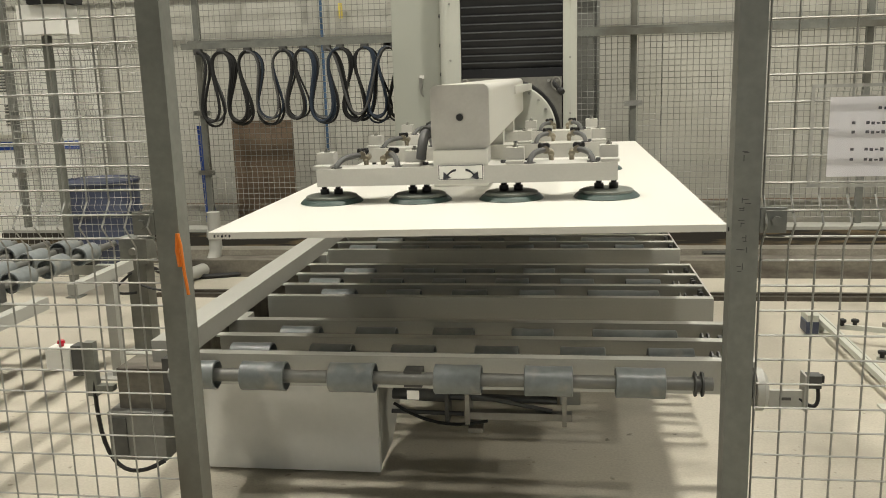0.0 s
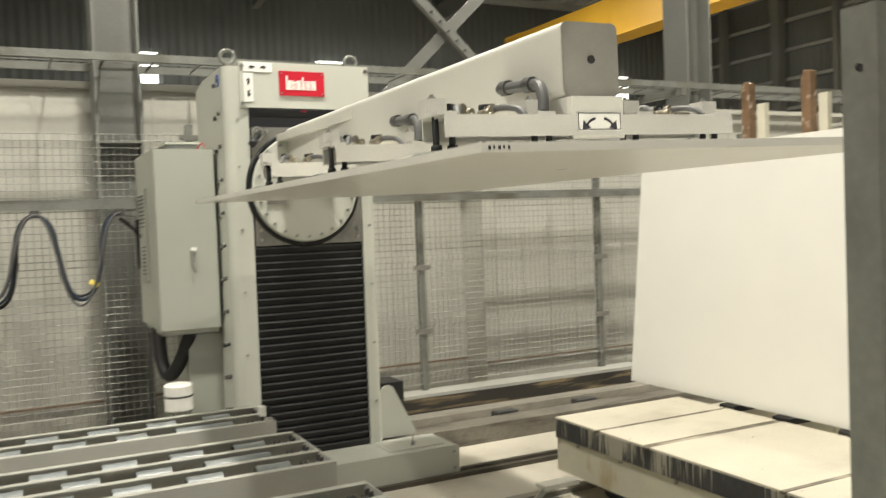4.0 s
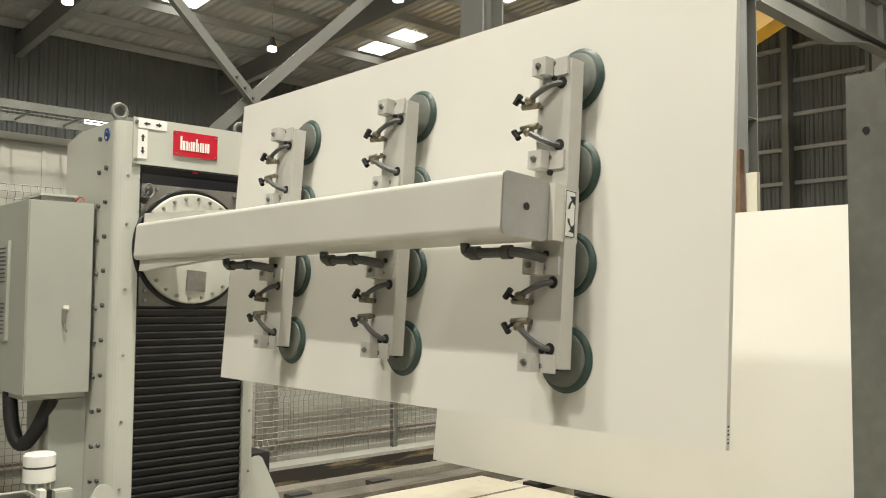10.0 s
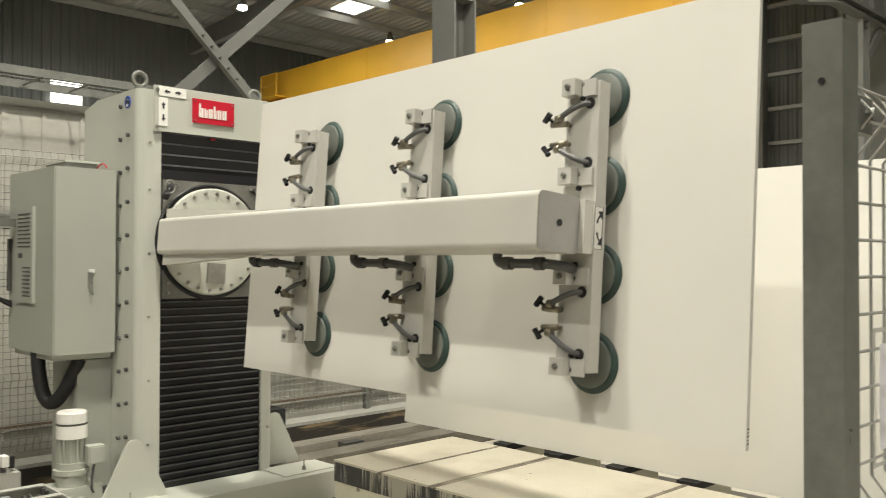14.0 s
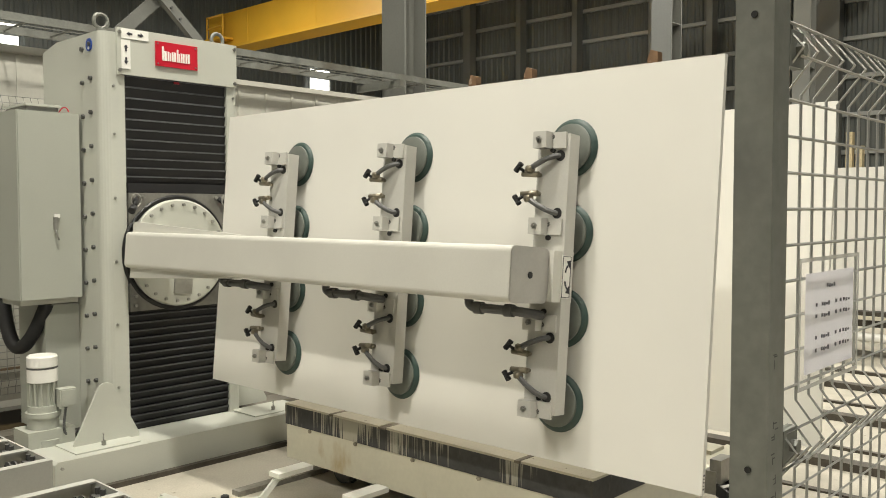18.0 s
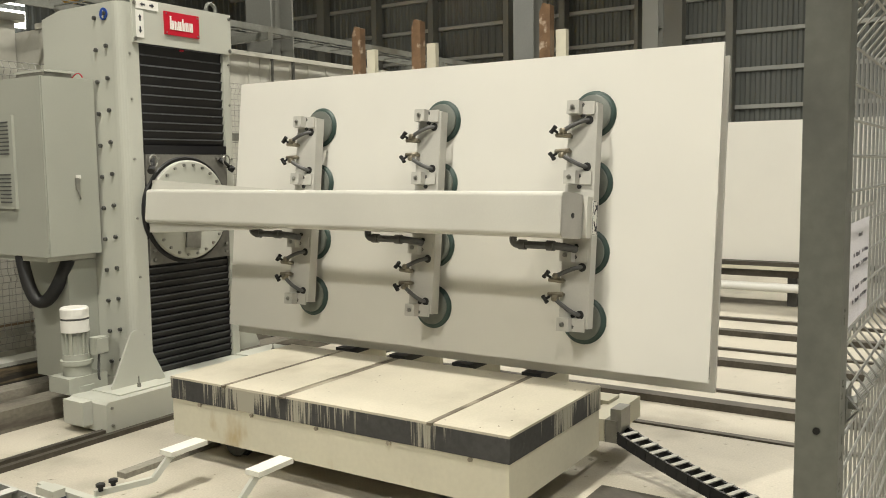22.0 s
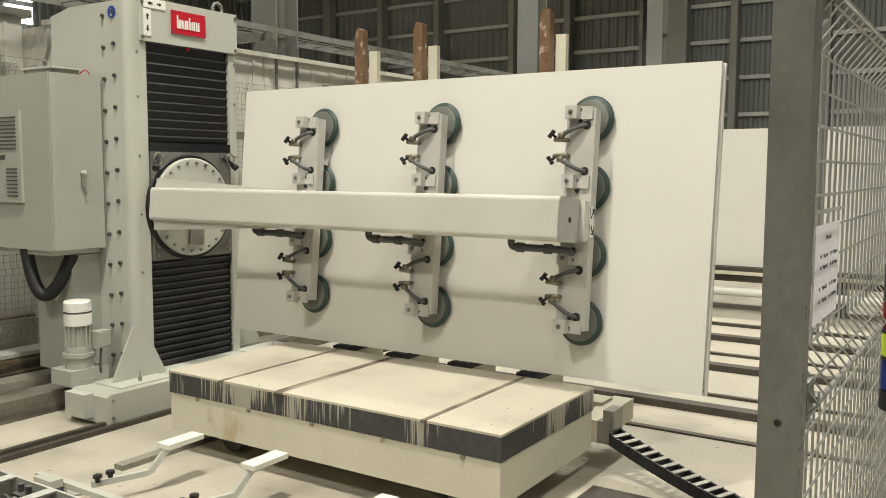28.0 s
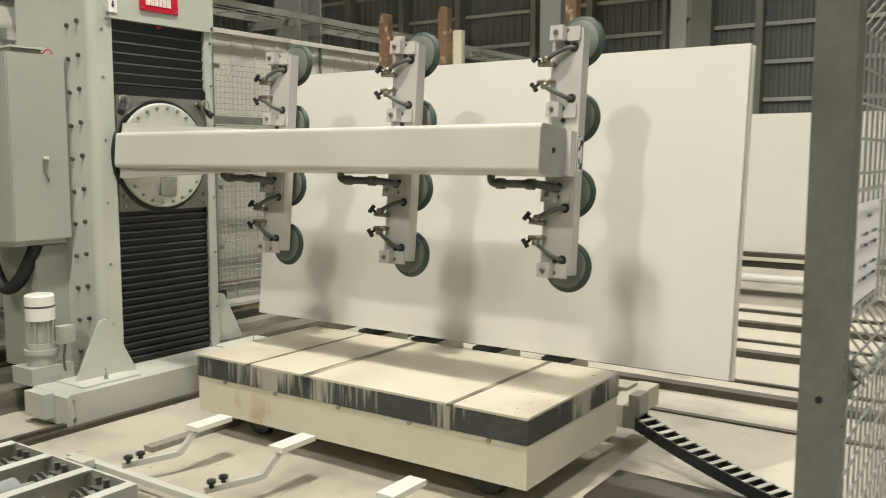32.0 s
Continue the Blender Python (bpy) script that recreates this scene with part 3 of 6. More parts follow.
back_fence()
solid("fence_sill", [(-5.6, 10.5, 5.72, 5.94, 0.2445, 0.27)], M_CONV, "pale steel channel under the back fence", "channel")
solid("sill_plinth", [(-5.6, 10.5, 5.52, 5.95, 0.0, 0.12)], M_PLINTH, "low dusty concrete kerb under the back fence", "kerb", "structure")
solid("sill_beam", [(-5.6, 10.5, 5.70, 5.93, 0.12, 0.244)], M_TIMBER, "worn brown beam with dark stains on the floor", "beam")
solid("track_beam", [(-3.4, 10.5, 4.98, 5.2, 0.0, 0.14)], M_BEAMDIRT, "low grey steel track beam on the floor", "rail")
solid("track_plinth", [(-3.4, 10.5, 5.2, 5.5, 0.0, 0.05)], M_FLOOR, "low concrete plinth beside the track", "plinth", "structure")
solid("track_rail", [(-3.4, 10.5, 4.30, 4.34, 0.0, 0.03), (-3.4, 10.5, 4.40, 4.44, 0.0, 0.03)], M_RAIL, "dark guide rail set on the floor", "rail")
for k, x in enumerate((-1.2, 0.9, 2.6, 3.4, 4.6, 5.8)):
    t = thing("rail_clip", "small dark steel clip bolted beside the track", "clip", "rail clips", pose(x, 5.34, 0.05))
    piece("base_plate", M_DARK, t, -0.13, 0.13, -0.07, 0.07, 0, 0.02)
    piece("block", M_DARK, t, -0.10, 0.10, -0.05, 0.05, 0.02, 0.085, 0.018)


def festoon():
    y = 5.68
    t = thing("festoon_cable_rail", "grey cable trolley rail with looped black cables", "cable rail")
    piece("rail", M_GALV, t, -3.64, 9.0, y - 0.02, y + 0.02, 1.88, 1.93, 0.004)
    for x in (-3.5, -1.706, 0.27, 2.15):
        piece("bracket", M_GALV, t, x - 0.02, x + 0.02, y + 0.02, 5.87, 1.885, 1.925, 0.002)
    random.seed(4)
    xs = [-3.49, -3.28, -3.04, -2.72, -2.54, -2.215, -2.0, -1.80, -1.66, -1.50]
    return t, xs, y


def cable_loop(t, x0, x1, y, z, drop, n=3, wide=0.05):
    """Cables that hang in a rounded loop from one trolley to the next; a tight loop bulges past its trolleys."""
    for k in range(n):
        bm = bmesh.new()
        s = random.uniform(-0.015, 0.015)
        dd = drop * random.uniform(0.93, 1.05)
        dy = y + (k - 1.5) * 0.022
        pts = []
        for i in range(37):
            u = i / 36
            px = x0 + (x1 - x0) * u + (wide + 0.008 * k) * math.sin(4 * math.pi * u)
            a = math.pi * u
            pz = z + 0.02 - dd * (0.5 - 0.5 * math.cos(2 * math.pi * u))
            pts.append((px + s * math.sin(a), dy + s * 0.6 * math.sin(a), pz))
        tube(bm, pts, random.choice((0.009, 0.011, 0.013)), 7)
        part("cable", bm, random.choice((M_RUBBER, M_RUBBER, M_CABLEBLUE, M_HOSE)), t)


rail_thing, trolleys, fy = festoon()
for xa in trolleys:
    piece("trolley", M_DARK, rail_thing, xa - 0.03, xa + 0.03, fy - 0.03, fy + 0.03, 1.83, 1.88, 0.004)


# ---- roller conveyor ----
CONV_X0, CONV_X1, CONV_Z = -1.70, 0.283, 0.645
def roller(t, y, z, sleeves, x0=CONV_X0 + 0.03, x1=CONV_X1 - 0.06):
    bm = bmesh.new()
    rod(bm, (x0, y, z), (x1, y, z), 0.022, 12)
    part("shaft", bm, M_SHAFT, t)
    for x in sleeves:
        bm = bmesh.new()
        lathe(bm, (x - 0.078, y, z), (x + 0.078, y, z), [(0.03, 0.0225), (0.03, 0.043), (0, 0.045), (0.003, 0.05), (0.075, 0.0485), (0.081, 0.0485), (0.153, 0.05), (0.156, 0.045), (0.126, 0.043), (0.126, 0.0225)], 20)
        part("sleeve", bm, M_ROLL, t, "grey-blue plastic sleeve")
    bm = bmesh.new()
    lathe(bm, (x1 - 0.06, y, z), (x1, y, z), [(0, 0.022), (0.002, 0.04), (0.008, 0.04), (0.01, 0.026), (0.022, 0.026), (0.024, 0.04), (0.03, 0.04), (0.032, 0.022)], 14)
    part("pulley", bm, M_DARK, t)


def channel(t, y, front, name="cross_beam"):
    """A folded steel channel across the conveyor, with its lip to the back."""
    bm = bmesh.new()
    h = 0.115
    web = y if front else y + 0.034
    bm_box(bm, CONV_X0 + 0.05, CONV_X1, web, web + 0.006, CONV_Z - h, CONV_Z - 0.0062)
    bm_box(bm, CONV_X0 + 0.05, CONV_X1, y, y + 0.04, CONV_Z - 0.006, CONV_Z)
    part(name, bm, M_CONV, t)


def bearing(t, y):
    bm = bmesh.new()
    bm_box(bm, CONV_X1 - 0.055, CONV_X1 - 0.008, y - 0.03, y + 0.03, CONV_Z - 0.075, CONV_Z - 0.02)
    rod(bm, (CONV_X1 - 0.03, y - 0.02, CONV_Z - 0.02), (CONV_X1 - 0.03, y - 0.02, CONV_Z + 0.004), 0.01, 6)
    rod(bm, (CONV_X1 - 0.03, y + 0.02, CONV_Z - 0.02), (CONV_X1 - 0.03, y + 0.02, CONV_Z + 0.004), 0.01, 6)
    part("bearing", bm, M_DARK, t)


def conveyor():
    t = thing("roller_conveyor", "light grey steel roller conveyor with grey-blue sleeved rollers", "conveyor")
    bm = bmesh.new()
    bm_box(bm, -1.82, CONV_X0 - 0.012, 1.12, 4.55, 0.60, 0.68)
    part("side_rail", bm, M_CONV, t, "", 0.006)
    piece("side_skirt", M_BEAMDIRT, t, -1.80, -1.76, 1.14, 4.5, 0.44, 0.60, 0.003)
    even = [-1.47 + 0.3 * k for k in range(6)]
    odd = [-1.34, -1.035, -0.68, -0.385, -0.095]
    z = CONV_Z - 0.045
    roller(t, 0.96, 0.613, [-1.585] + odd, CONV_X0 + 0.02, 0.13)
    sections = [(1.09, 3), (1.90, 4), (2.93, 4), (3.90, 3)]
    for s, (y0, n) in enumerate(sections):
        ys = [y0 + 0.215 * k for k in range(n)]
        for k, y in enumerate(ys):
            channel(t, y, k == 0)
            if k:
                roller(t, y - 0.1, z, even if (k + s) % 2 else [x + 0.12 for x in even[:-1]] + [0.0])
                bearing(t, y - 0.1)
        piece("end_plate", M_CONV, t, CONV_X1, CONV_X1 + 0.008, ys[0], ys[-1] + 0.04, CONV_Z - 0.115, CONV_Z, 0.002)
        if s:
            piece("stay", M_CONV, t, -1.2, -1.1, ys[0] + 0.01, ys[-1] + 0.03, CONV_Z - 0.19, CONV_Z - 0.12, 0.003)
    # drive box and legs under the rollers
    bm = bmesh.new()
    prism(bm, [(-1.83, 0.012), (-1.075, 0.012), (-1.075, 0.50), (-1.83, 0.50)], 1.49, 1.52)
    part("front_panel", bm, M_WHITE, t, "pale sheet front panel", 0.003)
    bm = bmesh.new()
    prism(bm, [(1.52, 0.03), (1.75, 0.03), (2.6, 0.50), (1.52, 0.50)], -1.09, -1.075, "x")
    part("side_panel", bm, M_CONV, t)
    for y in (1.7, 3.0, 4.3):
        piece("leg", M_CONV, t, -1.8, -1.68, y, y + 0.1, 0.012, 0.60, 0.004)
        piece("leg_foot", M_CONV, t, -1.86, -1.62, y - 0.06, y + 0.16, 0, 0.012, 0.002)
    for y in (2.3, 3.3, 4.1):
        piece("leg", M_CONV, t, -0.35, -0.25, y, y + 0.1, 0.0, 0.46, 0.004)
    piece("long_beam", M_CONV, t, -0.36, -0.24, 2.0, 4.3, 0.42, 0.50, 0.004)
    piece("long_beam", M_CONV, t, -1.14, -1.04, 1.6, 4.3, 0.42, 0.50, 0.004)
    # lifting rig between the legs
    piece("lift_beam", M_STEEL, t, -0.74, -0.30, 1.62, 1.66, 0.355, 0.385, 0.004)
    piece("lift_beam", M_STEEL, t, -0.72, -0.30, 1.58, 1.62, 0.215, 0.245, 0.004)
    piece("lift_beam", M_DARK, t, -1.02, -0.1, 2.0, 2.05, 0.30, 0.35, 0.004)
    for x in (-0.73, -0.34):
        piece("lift_bracket", M_STEEL, t, x, x + 0.018, 1.56, 1.70, 0.20, 0.40, 0.004)
    piece("lift_bracket", M_DARK, t, -0.815, -0.80, 1.58, 1.68, 0.19, 0.36, 0.003)
    piece("lift_foot", M_STEEL, t, -0.72, -0.66, 1.57, 1.66, 0.16, 0.18, 0.003)
    bm = bmesh.new()
    rod(bm, (-1.04, 1.64, 0.30), (-0.82, 1.64, 0.29), 0.026, 12)
    rod(bm, (-0.80, 1.64, 0.29), (-0.36, 1.64, 0.28), 0.016, 10)
    rod(bm, (-1.04, 1.60, 0.235), (-0.74, 1.60, 0.23), 0.010, 8)
    rod(bm, (-0.70, 1.60, 0.31), (-0.38, 1.60, 0.25), 0.009, 8)
    part("cylinder", bm, M_DARK, t)
    bm = bmesh.new()
    tube(bm, bend((-1.03, 1.62, 0.33), (-0.9, 1.56, 0.40), (-0.70, 1.60, 0.36), 10), 0.007, 6)
    tube(bm, bend((-1.03, 1.60, 0.27), (-0.85, 1.56, 0.16), (-0.64, 1.58, 0.21), 10), 0.007, 6)
    part("air_hose", bm, M_RUBBER, t)
    # belt tensioner in the middle of the front roller
    piece("sensor_block", M_DARK, t, -0.86, -0.80, 0.95, 1.01, 0.585, 0.64, 0.006)
    piece("sensor_tag", M_WHITE, t, -0.85, -0.81, 0.945, 0.95, 0.545, 0.575, 0.001)
    # motor box at the front left corner
    piece("gear_box", M_SHAFT, t, -1.95, -1.74, 1.0, 1.14, 0.27, 0.45, 0.006, "pale steel drive box")
    piece("gear_mount", M_BEAMDIRT, t, -1.92, -1.73, 1.04, 1.20, 0.4505, 0.60, 0.006)
    piece("gear_lid", M_DARK, t, -1.93, -1.88, 0.993, 0.9995, 0.29, 0.43, 0.002)
    piece("gear_cover", M_DARK, t, -1.716, -1.64, 0.98, 1.1, 0.47, 0.66, 0.012)
    bm = bmesh.new()
    lathe(bm, (0.17, 0.96, 0.613), (0.25, 0.96, 0.613), [(0, 0.03), (0.002, 0.07), (0.02, 0.075), (0.05, 0.07), (0.08, 0.04)], 18)
    part("drive_pulley", bm, M_DARK, t)
    bm = bmesh.new()
    lathe(bm, (0.255, 0.96, 0.60), (0.30, 0.96, 0.60), [(0, 0.068), (0.022, 0.068), (0.036, 0.05), (0.04, 0.03)], 20)
    part("pulley_guard", bm, M_CONV, t, "", 0.002)
    piece("sensor_arm", M_CONV, t, 0.30, 0.40, 0.95, 0.966, 0.545, 0.60, 0.003)
    piece("sensor_slot", M_DARK, t, 0.33, 0.365, 0.9455, 0.9495, 0.57, 0.578, 0.001)
    piece("sensor_plate", M_CONV, t, 0.40, 0.407, 0.93, 0.99, 0.54, 0.655, 0.002)
    piece("sensor_eye", M_DARK, t, 0.412, 0.452, 0.94, 0.98, 0.612, 0.652, 0.006)
    piece("sensor_nose", M_RUBBER, t, 0.452, 0.462, 0.95, 0.97, 0.628, 0.65, 0.003)
    bm = bmesh.new()
    tube(bm, bend((0.445, 0.955, 0.612), (0.46, 0.95, 0.51), (0.39, 0.955, 0.575), 12), 0.006, 6)
    part("sensor_cable", bm, M_RUBBER, t)
    # photo eyes at the far end
    for x, y, top in ((-1.97, 4.30, 0.80), (0.24, 3.92, 0.71)):
        bm = bmesh.new()
        rod(bm, (x, y, 0.50), (x, y, top), 0.010, 8)
        bm_box(bm, x - 0.035, x - 0.005, y - 0.03, y + 0.03, top - 0.03, top + 0.02)
        part("photo_eye", bm, M_WHITE, t, "white photo eye")
        bm = bmesh.new()
        bm_box(bm, x - 0.003, x + 0.022, y - 0.022, y + 0.022, top - 0.04, top + 0.016)
        part("eye_body", bm, M_RUBBER, t)
    return t


conveyor()


def push_button():
    t = thing("emergency_stop_box", "white switch box with a red button on a bracket", "switch")
    piece("box", M_WHITE, t, -2.16, -2.07, 1.0, 1.07, 0.60, 0.68, 0.008)
    bm = bmesh.new()
    lathe(bm, (-2.12, 1.04, 0.68), (-2.12, 1.04, 0.72), [(0, 0.008), (0.01, 0.009), (0.012, 0.014), (0.022, 0.012)], 14)
    part("button", bm, M_RED, t)
    piece("clamp", M_DARK, t, -2.068, -2.03, 1.01, 1.06, 0.58, 0.69, 0.004)
    piece("bracket", M_GALV, t, -2.028, -1.99, 1.02, 1.05, 0.50, 0.70, 0.003)
    piece("bracket_arm", M_GALV, t, -1.99, -1.93, 1.02, 1.05, 0.52, 0.54, 0.002)
    bm = bmesh.new()
    tube(bm, bend((-2.0, 1.03, 0.6), (-2.02, 1.0, 0.1), (-1.75, 1.0, 0.27), 14), 0.008, 6)
    part("cable", bm, M_RUBBER, t)


push_button()


def side_conveyor():
    """The next conveyor, beyond the left fence; its rollers run into the hall."""
    t = thing("side_roller_conveyor", "grey roller conveyor with blue-grey sleeves standing beyond the fence", "conveyor")
    for y0, y1 in ((0.6, 1.95), (2.2, 2.78)):
        piece("side_rail", M_CONV, t, -2.80, -2.745, y0, y1, 0.562, 0.62, 0.004)
    piece("side_rail", M_CONV, t, -5.2, -5.14, 0.6, 3.0, 0.562, 0.62, 0.004)
    for y in (0.62, 1.84, 2.68):
        piece("cross_beam", M_CONV, t, -5.139, -2.801, y, y + 0.045, 0.555, 0.61, 0.003)
    for k in range(10):
        x = -2.95 - 0.21 * k
        bm = bmesh.new()
        rod(bm, (x, 0.7, 0.68), (x, 2.96, 0.68), 0.02, 8)
        part("shaft", bm, M_SHAFT, t)
        for j in range(7):
            y = 0.85 + 0.30 * j + (0.15 if k % 2 else 0)
            bm = bmesh.new()
            lathe(bm, (x, y - 0.078, 0.68), (x, y + 0.078, 0.68), [(0.03, 0.0205), (0.03, 0.044), (0, 0.047), (0.002, 0.052), (0.154, 0.052), (0.156, 0.047), (0.126, 0.044), (0.126, 0.0205)], 18)
            part("sleeve", bm, M_ROLL, t, "grey-blue plastic sleeve")
        for y in (0.64, 1.86, 2.70):
            piece("bearing", M_DARK, t, x - 0.03, x + 0.03, y - 0.015, y + 0.035, 0.611, 0.70, 0.004)
    for x in (-2.78, -5.15):
        for y in (0.9, 2.55):
            piece("leg", M_CONV, t, x - 0.027, x + 0.027, y, y + 0.055, 0.01, 0.5615, 0.004)
            piece("leg_foot", M_CONV, t, x - 0.09, x + 0.09, y - 0.05, y + 0.13, 0, 0.009, 0.002)
    t = thing("end_post", "grey steel post with a bolted head beside the conveyor", "post")
    piece("post_body", M_GALV, t, -2.90, -2.78, 2.99, 3.09, 0.01, 0.55, 0.006)
    piece("foot_plate", M_CONV, t, -2.96, -2.72, 2.94, 3.14, 0, 0.009, 0.002)
    piece("head", M_GALV, t, -2.93, -2.76, 2.98, 3.10, 0.551, 0.71, 0.006)
    piece("head_tab", M_WHITE, t, -2.80, -2.74, 2.965, 2.978, 0.72, 0.80, 0.003)
    bm = bmesh.new()
    rod(bm, (-2.84, 2.955, 0.63), (-2.84, 2.979, 0.63), 0.022, 10)
    part("bolt", bm, M_STEEL, t)
    bm = bmesh.new()
    tube(bm, bend((-2.86, 2.97, 0.50), (-3.05, 2.9, 0.36), (-2.84, 2.97, 0.38), 10), 0.008, 6)
    tube(bm, bend((-2.84, 2.97, 0.44), (-2.6, 2.85, 0.38), (-2.45, 2.9, 0.46), 10), 0.007, 6)
    part("cable", bm, M_RUBBER, t)


def side_fence():
    """Mesh fence round the next cell with a beacon box on its corner post."""
    for a, b in ((-6.0, -4.05), (-4.05, -3.2)):
        t = thing("side_fence_section", "galvanised mesh fence section round the next cell", "fence", "side fence sections")
        wire_panel("mesh", a + 0.04, b - 0.04, 4.3, 0.16, 1.93, 0.05, 0.0022, (0.24, 0.7, 1.2, 1.84), M_WIREW, t, 0.035)
        fence_post(t, b, 4.3, 1.96)
    t = thing("beacon_box", "white switch box with an orange beacon on a fence post", "beacon")
    piece("box", M_WHITE, t, -4.20, -3.86, 4.2, 4.42, 1.965, 2.17, 0.01)
    piece("seal", M_RUBBER, t, -4.10, -3.80, 4.18, 4.4, 2.172, 2.24, 0.02)
    bm = bmesh.new()
    lathe(bm, (-3.95, 4.29, 2.24), (-3.95, 4.29, 2.5), [(0, 0.13), (0.05, 0.13), (0.16, 0.12), (0.2, 0.09)], 24)
    part("beacon_lens", bm, M_ORANGE, t)
    t = thing("white_cabinet", "white control cabinet with vents beyond the fence", "cabinet")
    piece("body", M_WHITE, t, -6.9, -4.95, 6.1, 6.6, 0.06, 1.95, 0.012)
    piece("plinth", M_DARK, t, -6.88, -4.97, 6.12, 6.58, 0, 0.059, 0.0)
    cool = piece("cooler", M_WHITE, t, -5.95, -5.45, 6.03, 6.095, 1.15, 1.87, 0.01, "white ribbed cooler")
    for k in range(9):
        piece("slot", M_DARK, cool, -5.85, -5.55, 6.024, 6.029, 1.56 + 0.028 * k, 1.573 + 0.028 * k, 0.0)
    for k in range(7):
        for x in (-5.85, -5.63):
            piece("slot", M_DARK, cool, x, x + 0.09, 6.024, 6.029, 1.24 + 0.03 * k, 1.254 + 0.03 * k, 0.0)
    for x in (-5.8, -5.1):
        piece("door_label", M_BLUE, t, x, x + 0.16, 6.094, 6.099, 1.0, 1.03, 0.0)
        piece("door_label", M_BLUE, t, x, x + 0.16, 6.094, 6.099, 1.05, 1.08, 0.0)


side_fence()

side_conveyor()


# ---- slab handling robot ----
AXIS = (2.281, 1.345)
ARM = [
    (0.0, -3.005, -0.172, 0.68),
    (0.5, -2.865, -0.074, 0.32),
    (1.0, -2.678, 0.023, 0.24),
    (1.5, -2.424, 0.127, 0.12),
    (2.0, -2.113, 0.240, -0.07),
    (2.5, -1.844, 0.343, -4.02),
    (3.0, -1.639, 0.449, -3.96),
    (3.5, -1.568, 0.540, -2.45),
    (4.0, -1.510, 0.614, 1.23),
    (4.5, -1.527, 0.606, 9.94),
    (6.5, -1.444, 0.623, 80.14),
    (7.0, -1.462, 0.620, 83.25),
    (7.5, -1.461, 0.620, 84.93),
    (8.0, -1.451, 0.624, 86.06),
    (8.5, -1.408, 0.622, 85.94),
    (9.0, -1.318, 0.623, 85.82),
    (9.5, -1.155, 0.623, 85.96),
    (10.0, -0.936, 0.621, 85.84),
    (10.5, -0.719, 0.622, 85.72),
    (11.0, -0.619, 0.623, 85.83),
    (11.5, -0.600, 0.627, 85.69),
    (12.0, -0.574, 0.630, 85.85),
    (12.5, -0.547, 0.629, 85.69),
    (13.0, -0.553, 0.601, 85.98),
    (13.5, -0.553, 0.538, 85.74),
    (14.0, -0.553, 0.434, 85.67),
    (14.5, -0.551, 0.323, 85.28),
    (16.5, -0.554, -0.002, 83.88),
    (17.0, -0.550, -0.006, 84.37),
    (17.5, -0.512, -0.006, 84.42),
    (18.0, -0.404, -0.003, 84.79),
    (18.5, -0.229, -0.001, 85.16),
    (19.0, -0.000, 0.000, 85.19),
    (19.5, 0.284, -0.005, 84.54),
    (20.0, 0.531, -0.006, 84.50),
    (20.5, 0.656, -0.005, 84.18),
    (21.0, 0.683, -0.003, 84.05),
    (21.5, 0.712, -0.006, 83.33),
    (22.0, 0.737, -0.005, 83.31),
    (22.5, 0.761, -0.003, 83.22),
    (23.0, 0.776, -0.000, 83.14),
    (23.5, 0.774, -0.012, 83.21),
    (24.0, 0.773, -0.029, 83.33),
    (24.5, 0.770, -0.034, 83.67),
    (25.0, 0.769, -0.044, 83.96),
    (25.5, 0.766, -0.041, 84.18),
    (27.5, 0.755, -0.023, 84.32),
    (28.0, 0.753, -0.008, 84.46),
    (28.5, 0.752, 0.001, 84.51),
    (29.0, 0.753, 0.001, 84.62),
    (29.5, 0.753, 0.001, 84.58),
    (30.0, 0.754, 0.002, 84.50),
    (30.5, 0.726, 0.015, 84.50),
    (31.0, 0.638, 0.068, 85.05),
    (31.5, 0.482, 0.160, 84.85),
    (32.0, 0.285, 0.258, 84.62),
]
AX_X, AX_Z = AXIS
def robot_pose(dx):
    return pose(AX_X + dx, 0, 0)


robot = thing("slab_robot", "light grey column robot with black bellows and suction arm", "robot", at=pose(AX_X + ARM[0][1], 0, 0))


